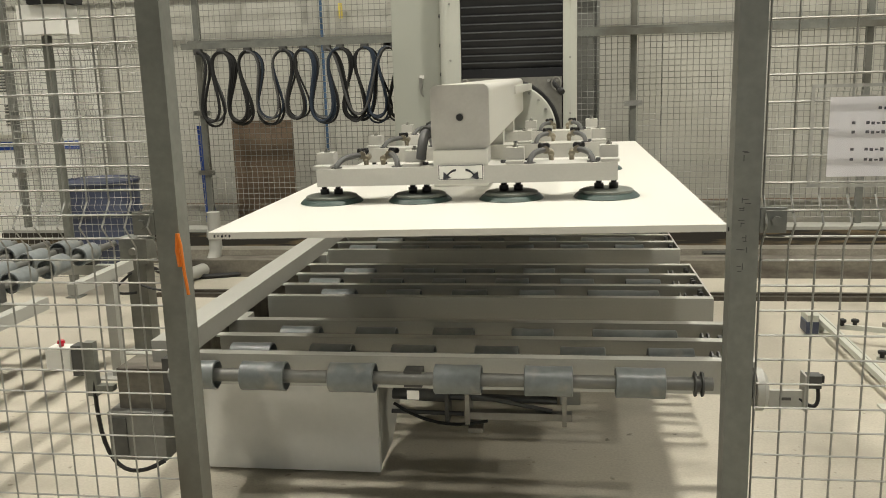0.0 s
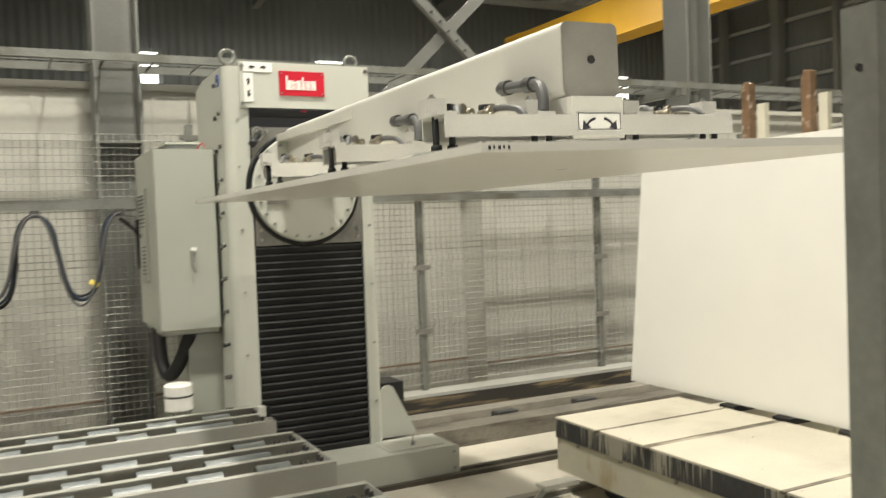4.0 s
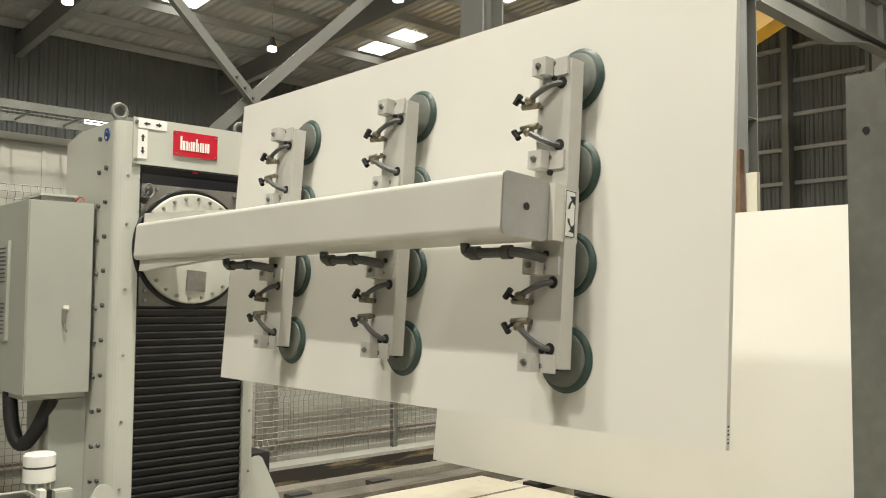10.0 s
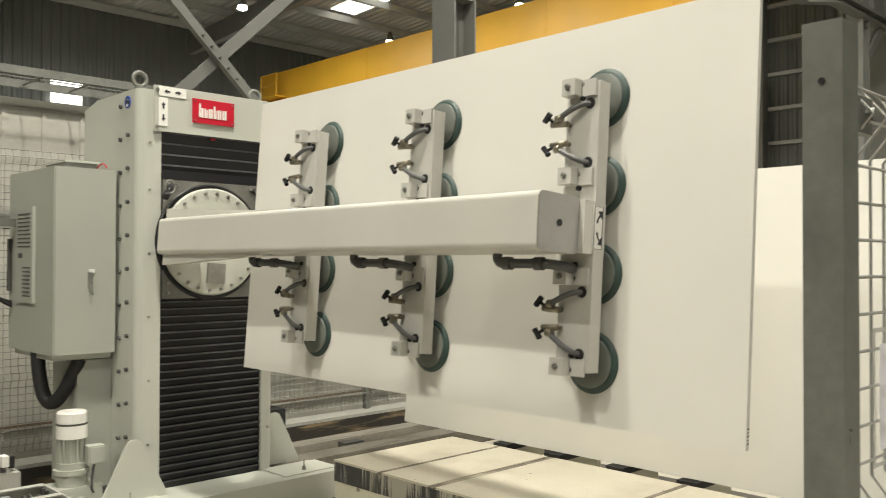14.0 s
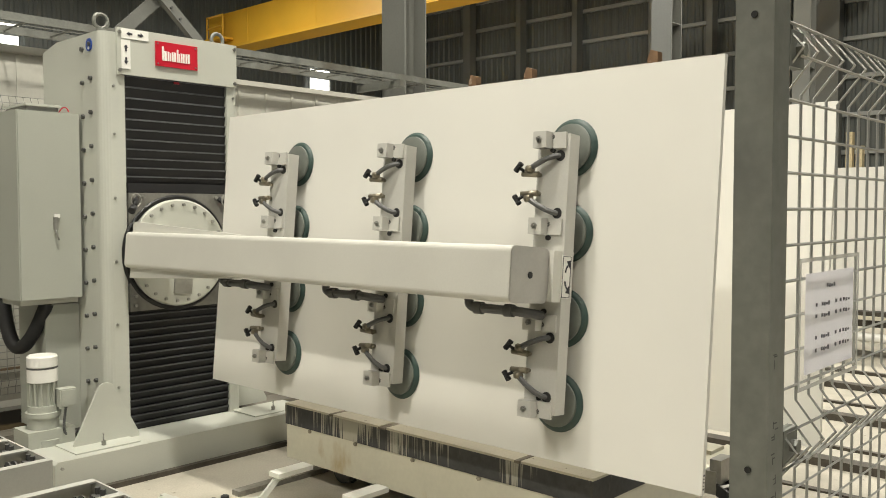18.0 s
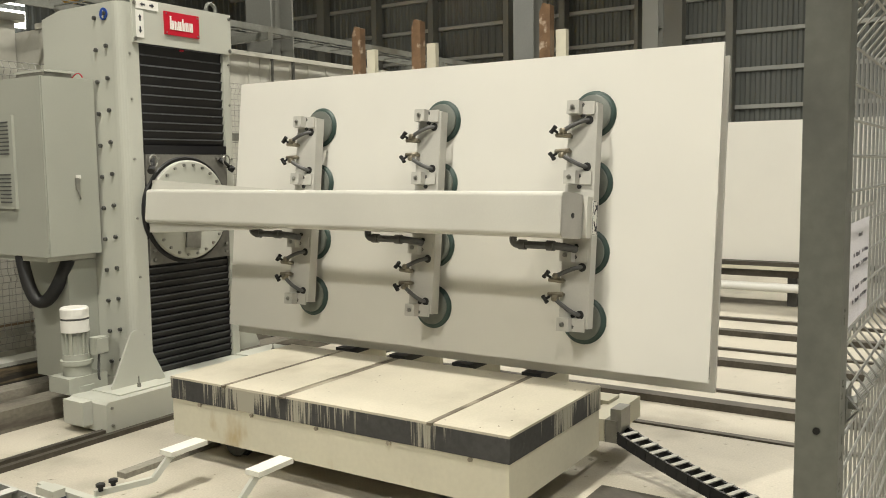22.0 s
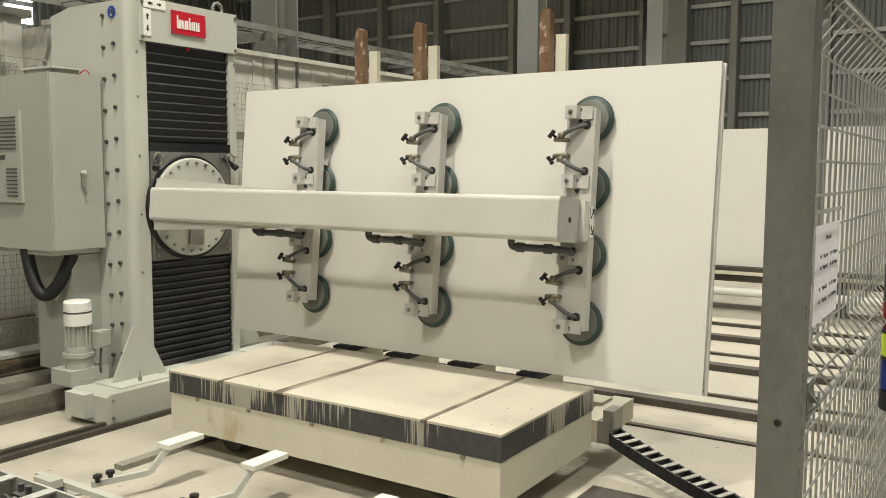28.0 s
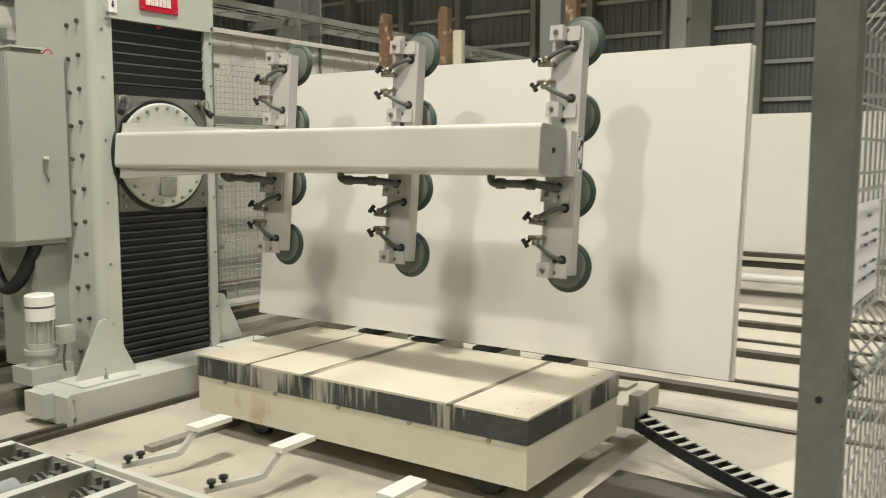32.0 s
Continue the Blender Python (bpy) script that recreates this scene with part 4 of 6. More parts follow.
def column():
    t = robot
    # side casing with a chamfered rear top
    bm = bmesh.new()
    prism(bm, [(4.80, 0.2), (5.56, 0.2), (5.56, 2.69), (5.34, 2.735), (4.80, 2.735)], -0.50, -0.488, "x")
    part("side_panel", bm, M_PAINT, t, "grey bolted side panel", 0.002)
    bm = bmesh.new()
    prism(bm, [(4.80, 0.2), (5.56, 0.2), (5.56, 2.69), (5.34, 2.735), (4.80, 2.735)], 0.488, 0.50, "x")
    part("side_panel", bm, M_PAINT, t, "grey bolted side panel", 0.002)
    piece("back_panel", M_PAINT, t, -0.487, 0.487, 5.54, 5.56, 0.2, 2.6, 0.002)
    piece("top_panel", M_PAINT, t, -0.487, 0.487, 4.80, 5.3, 2.71, 2.733, 0.002)
    # folded front posts with a rounded outer edge
    for s in (-1, 1):
        bm = bmesh.new()
        r, out = 0.06, 0.50
        inner = 0.345 if s < 0 else 0.40
        prof = [(s * inner, 4.72), (s * (out - r), 4.72)]
        prof += [(s * (out - r + r * math.sin(a)), 4.72 + r - r * math.cos(a)) for a in (0.3, 0.6, 0.9, 1.2, 1.57)]
        prof += [(s * out, 4.80), (s * inner, 4.80)]
        prism(bm, prof if s > 0 else prof[::-1], 0.2, 2.735, "z")
        part("front_post", bm, M_PAINT, t)
    bm = bmesh.new()
    bm_box(bm, -0.40, 0.47, 4.70, 4.718, 2.475, 2.765)
    part("header", bm, M_PAINT, t, "grey header plate", 0.003)
    # bellows
    bm = bmesh.new()
    folds, z, edges = [], 0.2, bmesh.new()
    while z < 2.45:
        pitch = 0.050 if z < 1.35 else 0.044 + 0.026 * (z - 1.35)
        folds += [(z, 4.752), (z + 0.80 * pitch, 4.742), (z + 0.81 * pitch, 4.737), (z + 0.95 * pitch, 4.737), (z + 0.96 * pitch, 4.752)]
        # pale strip along each lip stands in for the light it catches
        bm_box(edges, -0.343, 0.398, 4.7342, 4.7368, z + 0.78 * pitch, min(z + 0.94 * pitch, 2.488))
        z += pitch
    rows = [[bm.verts.new((x, y, min(zz, 2.49))) for x in (-0.345, 0.40)] for zz, y in folds]
    for a, b in zip(rows, rows[1:]):
        bm.faces.new((a[0], a[1], b[1], b[0]))
    part("bellows", bm, M_BLACK, t, "black folded bellows")
    part("fold_edges", edges, M_FOLD, t, "bellows fold edges in a paler grey for the light they catch")
    piece("bellows_tag", M_RED, t, 0.005, 0.04, 4.724, 4.731, 2.455, 2.468, 0.001, "small red tag")
    # side bolts
    for y in (4.845, 4.955):
        for k in range(12):
            z = 0.33 + 0.212 * k - (0.0 if y < 4.9 else 0.02)
            bm = bmesh.new()
            rod(bm, (-0.517, y, z), (-0.499, y, z), 0.0145, 6)
            part("bolt", bm, M_DARK, t)
    for z in (0.5, 0.9, 1.3, 1.7, 2.1, 2.4):
        for x in (-0.42, 0.45):
            bm = bmesh.new()
            rod(bm, (x, 4.712, z), (x, 4.722, z), 0.009, 6)
            part("bolt", bm, M_STEEL, t)
    # badge, direction plates, notice disc
    bm = bmesh.new()
    bm_box(bm, -0.145, 0.157, 4.688, 4.699, 2.555, 2.712)
    badge = part("badge", bm, M_RED, t, "red enamel maker's badge", 0.003)
    for bx in (-0.13, 0.142):
        for bz in (2.57, 2.697):
            bm = bmesh.new()
            rod(bm, (bx, 4.6845, bz), (bx, 4.6885, bz), 0.006, 8)
            part("screw", bm, M_STEEL, badge)
    for bx in (-0.385, 0.452):
        for bz in (2.50, 2.735):
            bm = bmesh.new()
            rod(bm, (bx, 4.690, bz), (bx, 4.7005, bz), 0.013, 6)
            part("bolt", bm, M_STEEL, t)
    bars = ((-0.102, 0.012, 1.0), (-0.086, 0.016, 0.68), (-0.063, 0.011, 0.68), (-0.047, 0.008, 0.6), (-0.032, 0.011, 0.68), (-0.017, 0.013, 0.68), (0.004, 0.011, 0.92), (0.018, 0.007, 0.62), (0.032, 0.011, 0.68), (0.048, 0.011, 0.68), (0.067, 0.011, 0.68), (0.083, 0.014, 0.68))
    for bx, bw, bh in bars:
        bm = bmesh.new()
        bm_box(bm, bx, bx + bw, 4.684, 4.6875, 2.592, 2.592 + 0.09 * bh)
        part("badge_bar", bm, M_WHITE, badge, "white bar")
    def arrows(name, x0, x1, z0, z1, flat):
        bm = bmesh.new()
        bm_box(bm, x0, x1, 4.694, 4.699, z0, z1)
        plate = part(name, bm, M_WHITE, t, "white plate with black arrows", 0.001)
        for s in (-1, 1):
            bm = bmesh.new()
            cx, cz = (x0 + x1) / 2, (z0 + z1) / 2
            if flat:
                prism(bm, [(cx + s * 0.018, cz - 0.006), (cx + s * 0.038, cz - 0.006), (cx + s * 0.038, cz - 0.014), (cx + s * 0.058, cz), (cx + s * 0.038, cz + 0.014), (cx + s * 0.038, cz + 0.006), (cx + s * 0.018, cz + 0.006)], 4.6915, 4.6935)
            else:
                prism(bm, [(cx - 0.006, cz + s * 0.018), (cx - 0.006, cz + s * 0.042), (cx - 0.014, cz + s * 0.042), (cx, cz + s * 0.062), (cx + 0.014, cz + s * 0.042), (cx + 0.006, cz + s * 0.042), (cx + 0.006, cz + s * 0.018)], 4.6915, 4.6935)
            part("arrow", bm, M_INK, plate)
    arrows("arrow_plate", -0.375, -0.19, 2.70, 2.76, True)
    arrows("arrow_plate", -0.375, -0.315, 2.51, 2.69, False)
    bm = bmesh.new()
    rod(bm, (-0.507, 4.86, 2.66), (-0.501, 4.86, 2.66), 0.04, 20)
    disc = part("notice_disc", bm, M_BLUE, t, "blue round notice")
    bm = bmesh.new()
    bm_box(bm, -0.5095, -0.5072, 4.855, 4.865, 2.65, 2.68)
    rod(bm, (-0.5095, 4.86, 2.64), (-0.5072, 4.86, 2.64), 0.011, 10)
    part("notice_mark", bm, M_WHITE, disc)
    # lifting eyes
    for x, y in ((-0.44, 4.83), (0.40, 4.83)):
        bm = bmesh.new()
        rod(bm, (x, y, 2.735), (x, y, 2.765), 0.03, 12)
        tube(bm, [(x + 0.045 * math.cos(a), y, 2.81 + 0.045 * math.sin(a)) for a in (6.2832 * i / 16 for i in range(17))], 0.013, 8)
        part("lifting_eye", bm, M_GALV, t)
    # foot
    bm = bmesh.new()
    prism(bm, [(-0.97, 0.012), (0.90, 0.012), (0.90, 0.185), (0.88, 0.2), (-0.95, 0.2), (-0.97, 0.185)], 4.385, 4.76)
    part("foot_beam", bm, M_PAINT, t, "grey welded foot beam", 0.004)
    piece("rear_foot", M_PAINT, t, -0.5, 0.5, 4.762, 5.56, 0.012, 0.198, 0.004)
    piece("end_block", M_PAINT, t, -1.04, -0.972, 4.52, 4.72, 0.05, 0.2, 0.008)
    half = [(0.37, 0.2), (0.785, 0.2), (0.785, 0.225), (0.635, 0.57), (0.62, 0.595), (0.598, 0.607), (0.562, 0.607), (0.54, 0.595), (0.525, 0.57), (0.37, 0.225)]
    outlines = {1: [(0.502, 0.2), (0.785, 0.2), (0.785, 0.225), (0.635, 0.53), (0.62, 0.555), (0.598, 0.567), (0.562, 0.567), (0.54, 0.555), (0.525, 0.53), (0.502, 0.48)], -1: [(0.02 - x, z if z < 0.3 else z - 0.04) for x, z in half[::-1]]}
    for s in (-1, 1):
        bm = bmesh.new()
        front = 4.60 if s < 0 else 4.83
        prism(bm, outlines[s], front, front + 0.014)
        part("gusset", bm, M_PAINT, t, "", 0.003)
        bm = bmesh.new()
        prism(bm, [(front + 0.015, 0.21), (front + 0.118, 0.21), (front + 0.118, 0.50), (front + 0.015, 0.52)], s * 0.58 - 0.006, s * 0.58 + 0.006, "x")
        part("gusset_rib", bm, M_PAINT, t)
        bm = bmesh.new()
        bm_box(bm, s * 0.62 - 0.2, s * 0.62 + 0.2, 4.45, 4.74, 0.2005, 0.209)
        part("foot_plate", bm, M_PAINT, t)
        bm = bmesh.new()
        rod(bm, (s * 0.62, 4.52, 0.209), (s * 0.62, 4.52, 0.235), 0.014, 6)
        rod(bm, (s * 0.62, 4.52, 0.235), (s * 0.62, 4.52, 0.28), 0.004, 6)
        part("bolt", bm, M_STEEL, t)
    for x in (-0.93, 0.86):
        for z in (0.05, 0.16):
            bm = bmesh.new()
            rod(bm, (x, 4.376, z), (x, 4.386, z), 0.01, 6)
            part("bolt", bm, M_STEEL, t)
    # plain black block behind the right gusset
    piece("chain_box", M_RUBBER, t, 0.595, 0.76, 4.96, 5.20, 0.2, 0.56, 0.006, "black box behind the right gusset")
    # drive motor
    x, y = -0.835, 4.86
    bm = bmesh.new()
    lathe(bm, (x, y, 0.2), (x, y, 0.8), [(0, 0.115), (0.04, 0.115), (0.042, 0.09), (0.17, 0.09), (0.172, 0.102), (0.2, 0.102), (0.202, 0.088), (0.24, 0.088)], 24)
    part("gear_motor", bm, M_CABINET, t)
    bm = bmesh.new()
    rod(bm, (x, y, 0.44), (x, y, 0.58), 0.066, 16)
    drum = part("motor_drum", bm, M_CABINET, t)
    for k in range(14):
        a = 6.2832 * k / 14
        bm = bmesh.new()
        bm_box(bm, -0.003, 0.003, 0.0665, 0.0875, 0.44, 0.58, Matrix.Translation((x, y, 0)) @ Matrix.Rotation(a, 4, "Z"))
        part("fin", bm, M_CABINET, drum)
    bm = bmesh.new()
    lathe(bm, (x, y, 0.585), (x, y, 0.8), [(0, 0.088), (0.08, 0.088), (0.082, 0.08), (0.09, 0.08), (0.092, 0.088), (0.15, 0.088), (0.16, 0.08)], 22)
    part("motor_cap", bm, M_WHITE, t, "white fan cowl")
    bm = bmesh.new()
    rod(bm, (x, y, 0.664), (x, y, 0.673), 0.0885, 22)
    part("cowl_slot", bm, M_HOSE, t, "dark slot round the cowl")
    piece("gear_case", M_CABINET, t, x - 0.13, x + 0.15, y - 0.10, y + 0.12, 0.198, 0.30, 0.012)
    piece("terminal_box", M_CABINET, t, x + 0.05, x + 0.15, y - 0.13, y - 0.06, 0.43, 0.54, 0.008)
    piece("terminal_lid", M_CABINET, t, x + 0.058, x + 0.142, y - 0.139, y - 0.1302, 0.438, 0.532, 0.004)
    bm = bmesh.new()
    tube(bm, bend((x + 0.1, y - 0.1, 0.44), (x + 0.02, y - 0.16, 0.2), (x + 0.2, y, 0.24), 10), 0.008, 6)
    part("motor_cable", bm, M_HOSE, t)
    # control cabinet on the side
    bm = bmesh.new()
    bm_box(bm, -0.905, -0.52, 4.99, 5.80, 1.065, 2.235)
    cab = part("cabinet", bm, M_CABINET, t, "grey control cabinet", 0.006)
    piece("cabinet_door", M_CABINET, cab, -0.90, -0.525, 4.976, 4.989, 1.07, 2.23, 0.004)
    bm = bmesh.new()
    bm_box(bm, -0.925, -0.906, 5.30, 5.60, 1.38, 2.0)
    ac = part("cooler", bm, M_CABINET, cab, "grey ribbed cabinet cooler", 0.004)
    for k in range(9):
        bm = bmesh.new()
        bm_box(bm, -0.930, -0.9255, 5.34, 5.56, 1.74 + 0.026 * k, 1.749 + 0.026 * k)
        part("slot", bm, M_HOSE, ac)
    for k in range(8):
        bm = bmesh.new()
        bm_box(bm, -0.930, -0.9255, 5.34, 5.47, 1.42 + 0.026 * k, 1.429 + 0.026 * k)
        part("slot", bm, M_HOSE, ac)
    piece("cooler_display", M_DARK, ac, -0.930, -0.9255, 5.48, 5.55, 1.67, 1.70, 0.001)
    piece("cabinet_lock", M_STEEL, cab, -0.70, -0.675, 4.96, 4.976, 1.50, 1.58, 0.004)
    piece("lock_label", M_WHITE, cab, -0.695, -0.66, 4.968, 4.9755, 1.575, 1.60, 0.001)
    bm = bmesh.new()
    tube(bm, bend((-0.69, 4.965, 1.50), (-0.69, 4.94, 1.46), (-0.67, 4.965, 1.44), 6), 0.006, 6)
    part("key_cord", bm, M_STEEL, cab)
    piece("cabinet_handle", M_DARK, cab, -0.93, -0.906, 5.74, 5.77, 1.45, 1.8, 0.006)
    piece("top_vent", M_STEEL, cab, -0.80, -0.60, 5.1, 5.42, 2.24, 2.275, 0.004)
    piece("vent_lid", M_PAINT, cab, -0.81, -0.59, 5.08, 5.44, 2.276, 2.29, 0.004)
    bm = bmesh.new()
    tube(bm, bend((-0.60, 5.10, 2.245), (-0.575, 5.06, 2.31), (-0.56, 5.04, 2.25), 8), 0.004, 6)
    part("signal_cable", bm, M_RED, cab)
    piece("cabinet_bracket", M_PAINT, t, -0.88, -0.52, 5.05, 5.75, 1.03, 1.064, 0.003)
    bm = bmesh.new()
    tube(bm, bend((-0.86, 5.38, 1.06), (-0.88, 5.22, 0.45), (-0.70, 5.10, 1.03), 18), 0.044, 12)
    part("cable_hose", bm, M_RUBBER, t, "black corrugated cable hose")
    piece("rear_support", M_CABINET, t, -0.72, -0.502, 5.08, 5.5, 0.2, 1.02, 0.004)


column()

carriage = thing("carriage_anchor", "", "", at=pose(0, 0, AX_Z + ARM[0][2]))
carriage.name = "carriage"
carriage.parent = robot


def carriage_parts():
    bm = bmesh.new()
    bm_box(bm, -0.335, 0.39, 4.711, 4.731, -0.368, 0.392)
    c = part("carriage_plate", bm, M_CARRIAGE, carriage, "grey steel carriage plate", 0.004)
    piece("bellows_plate", M_BLACK, carriage, -0.34, 0.395, 4.714, 4.730, 0.395, 0.455, 0.003, "black plate at the bellows' end")
    for x, z in ((-0.30, 0.365), (-0.30, -0.33), (-0.30, -0.27), (0.355, 0.365), (0.355, -0.33), (0.355, -0.27), (-0.24, 0.365), (0.295, 0.365)):
        bm = bmesh.new()
        rod(bm, (x, 4.698, z), (x, 4.712, z), 0.012, 6)
        part("bolt", bm, M_STEEL, carriage)
    for s in (-1, 1):
        bm = bmesh.new()
        x = 0.3 * s + 0.02
        rod(bm, (x, 4.711, 0.36), (x + s * 0.05, 4.66, 0.30), 0.017, 10)
        rod(bm, (x + s * 0.05, 4.66, 0.30), (x + s * 0.075, 4.64, 0.275), 0.024, 10)
        part("shackle", bm, M_RUBBER, carriage, "dark bolt")
        bm = bmesh.new()
        tube(bm, [(x + s * 0.03 + 0.034 * math.cos(a), 4.665, 0.345 + 0.042 * math.sin(a)) for a in (6.2832 * i / 14 for i in range(15))], 0.005, 6)
        part("safety_ring", bm, M_STEEL, carriage, "thin steel wire ring")


carriage_parts()

arm = thing("arm_anchor", "", "", at=pose(0, 0, AX_Z + ARM[0][2], 0, -ARM[0][3], 0))
arm.name = "arm"
arm.parent = robot


def arm_parts():
    a = arm
    bm = bmesh.new()
    lathe(bm, (0, 4.735, 0), (0, 4.60, 0), [(0.035, 0.352), (0.052, 0.352), (0.058, 0.347), (0.06, 0.342)], 48)
    fl = part("flange", bm, M_PAINT, a, "round bolted flange")
    for k in range(24):
        an = 6.2832 * k / 24
        bm = bmesh.new()
        rod(bm, (0.318 * math.cos(an), 4.662, 0.318 * math.sin(an)), (0.318 * math.cos(an), 4.677, 0.318 * math.sin(an)), 0.011, 6)
        part("flange_bolt", bm, M_STEEL, fl)
    bm = bmesh.new()
    lathe(bm, (0, 4.745, 0), (0, 4.60, 0), [(0, 0.385), (0.03, 0.385), (0.044, 0.372)], 48)
    part("flange_ring", bm, M_PLATE, a)
    bm = bmesh.new()
    bm_box(bm, -0.27, -0.14, 4.662, 4.674, -0.10, 0.03)
    part("flange_plate", bm, M_STEEL, a, "", 0.003)
    # box beam
    bm = bmesh.new()
    prism(bm, rounded(-0.113, 0.113, 0.14, 0.385, 0.026), 1.60, 4.675)
    part("beam", bm, M_ARM, a, "white welded box arm")
    bm = bmesh.new()
    prism(bm, rounded(-0.112, 0.112, 0.141, 0.384, 0.024), 1.594, 1.5995)
    part("end_cap", bm, M_CAP, a, "brushed arm end plate")
    bm = bmesh.new()
    rod(bm, (0, 1.590, 0.262), (0, 1.5938, 0.262), 0.014, 16)
    part("end_hole", bm, M_RUBBER, a, "dark round hole")
    for s in (-1, 1):
        bm = bmesh.new()
        prism(bm, [(s * 0.114, 4.67), (s * 0.178, 4.67), (s * 0.176, 4.60), (s * 0.118, 3.5), (s * 0.114, 3.5)], 0.30, 0.345, "z")
        part("stiffener", bm, M_ARM, a, "", 0.003)
    # suction rows
    before = set(a.children)
    for r, y in enumerate((1.645, 2.60, 3.535)):
        bm = bmesh.new()
        prism(bm, [(y - 0.08, 0.03), (y - 0.08, 0.098), (y + 0.08, 0.098), (y + 0.08, 0.03), (y + 0.074, 0.03), (y + 0.074, 0.092), (y - 0.074, 0.092), (y - 0.074, 0.03)], -0.57, 0.592, "x")
        part("suction_bar", bm, M_BAR, a, "white channel bar", 0.002)
        bm = bmesh.new()
        bm_box(bm, -0.10, 0.10, y - 0.045, y + 0.13, 0.0785, 0.1395)
        part("saddle", bm, M_BAR, a, "", 0.004)
        for x in (0.553, 0.187, -0.175, -0.535):
            bm = bmesh.new()
            lathe(bm, (x, y, 0.0), (x, y, -0.2), [(0.042, 0.096), (0.044, 0.112), (0.049, 0.118), (0.055, 0.123), (0.059, 0.127), (0.0612, 0.125)], 32)
            part("suction_cup", bm, M_CUP, a, "dark green rubber suction cup")
            bm = bmesh.new()
            lathe(bm, (x, y, 0.0), (x, y, -0.2), [(0.029, 0.03), (0.030, 0.094), (0.034, 0.103), (0.0415, 0.104)], 32)
            part("cup_disc", bm, M_CUPDISC, a, "grey cup backing disc")
            for sx in (-0.028, 0.028):
                bm = bmesh.new()
                rod(bm, (x + sx, y, 0.09), (x + sx, y, -0.0285), 0.011, 8)
                rod(bm, (x + sx, y, -0.008), (x + sx, y, -0.0285), 0.018, 8)
                part("cup_stem", bm, M_RUBBER, a)
        for x in (0.565, 0.205, -0.195, -0.553):
            bm = bmesh.new()
            prism(bm, [(y + 0.068, 0.0985), (y + 0.068, 0.156), (y + 0.002, 0.156), (y + 0.002, 0.110), (y - 0.066, 0.110), (y - 0.066, 0.0985)], x - 0.034, x + 0.034, "x")
            part("end_bracket", bm, M_BAR, a, "white angle bracket", 0.003)
            bm = bmesh.new()
            rod(bm, (x, y + 0.036, 0.156), (x, y + 0.036, 0.164), 0.013, 6)
            rod(bm, (x, y + 0.036, 0.164), (x, y + 0.036, 0.172), 0.007, 6)
            part("bolt", bm, M_STEEL, a)
        for hole, x, s in ((0.502, 0.435, -1), (0.262, 0.332, 1), (-0.255, -0.318, -1), (-0.500, -0.412, 1)):
            bm = bmesh.new()
            tube(bm, bend((hole, y - 0.035, 0.085), (hole - s * 0.004, y - 0.02, 0.145), (x - s * 0.01, y + 0.095, 0.135), 10), 0.0115, 8)
            part("hose", bm, M_HOSE, a, "dark grey vacuum hose")
            bm = bmesh.new()
            rod(bm, (x - s * 0.01, y + 0.075, 0.137), (x - s * 0.012, y + 0.105, 0.134), 0.016, 8)
            rod(bm, (x + s * 0.012, y + 0.055, 0.122), (x + s * 0.008, y + 0.135, 0.126), 0.013, 8)
            rod(bm, (x + s * 0.012, y + 0.062, 0.0985), (x + s * 0.012, y + 0.062, 0.122), 0.010, 8)
            part("valve", bm, M_BRASS, a, "small metal valve")
            bm = bmesh.new()
            rod(bm, (x - s * 0.002, y + 0.122, 0.133), (x - s * 0.016, y + 0.140, 0.146), 0.007, 8)
            lobe = Matrix.Translation((x - s * 0.018, y + 0.142, 0.148)) @ Matrix.Rotation(s * 0.7, 4, "Z")
            bm_box(bm, -0.022, 0.022, -0.0065, 0.0065, -0.011, 0.011, lobe)
            rod(bm, lobe @ Vector((-0.022, 0, 0)), lobe @ Vector((-0.012, 0, 0)), 0.012, 8)
            rod(bm, lobe @ Vector((0.012, 0, 0)), lobe @ Vector((0.022, 0, 0)), 0.012, 8)
            part("valve_handle", bm, M_RUBBER, a)
            bm = bmesh.new()
            rod(bm, (hole, y - 0.035, 0.0982), (hole, y - 0.035, 0.101), 0.023, 14)
            part("grommet", bm, M_RUBBER, a)
        # supply pipe from the arm's lower side to the bar
        bm = bmesh.new()
        tube(bm, [(-0.10, y + 0.30, 0.215)] + bend((-0.125, y + 0.30, 0.215), (-0.152, y + 0.30, 0.215), (-0.152, y + 0.265, 0.212), 5) + [(-0.152, y + 0.12, 0.20)] + bend((-0.152, y + 0.06, 0.195), (-0.155, y + 0.0, 0.19), (-0.165, y + 0.0, 0.10), 6), 0.02, 10)
        part("supply_pipe", bm, M_HOSE, a, "dark supply pipe")
        for p0, p1 in (((-0.152, y + 0.07, 0.197), (-0.152, y + 0.11, 0.20)), ((-0.152, y + 0.225, 0.21), (-0.152, y + 0.265, 0.212))):
            bm = bmesh.new()
            rod(bm, p0, p1, 0.027, 12)
            part("pipe_collar", bm, M_DARK, a)
    # the bars sit low over the cups
    for ob in a.children:
        if ob not in before and not ob.name.startswith(("suction_cup", "cup_disc", "cup_stem", "supply_pipe", "pipe_collar", "saddle")):
            ob.location.z = -0.02
    # front neck and its arrow plate
    bm = bmesh.new()
    bm_box(bm, -0.105, 0.105, 1.57, 1.595, 0.0, 0.1385)
    part("neck_plate", bm, M_ARM, a, "", 0.004)
    bm = bmesh.new()
    bm_box(bm, -0.088, 0.088, 1.563, 1.5695, 0.025, 0.085)
    pl = part("arrow_plate", bm, M_WHITE, a, "white plate with two curved black arrows", 0.001)
    bm = bmesh.new()
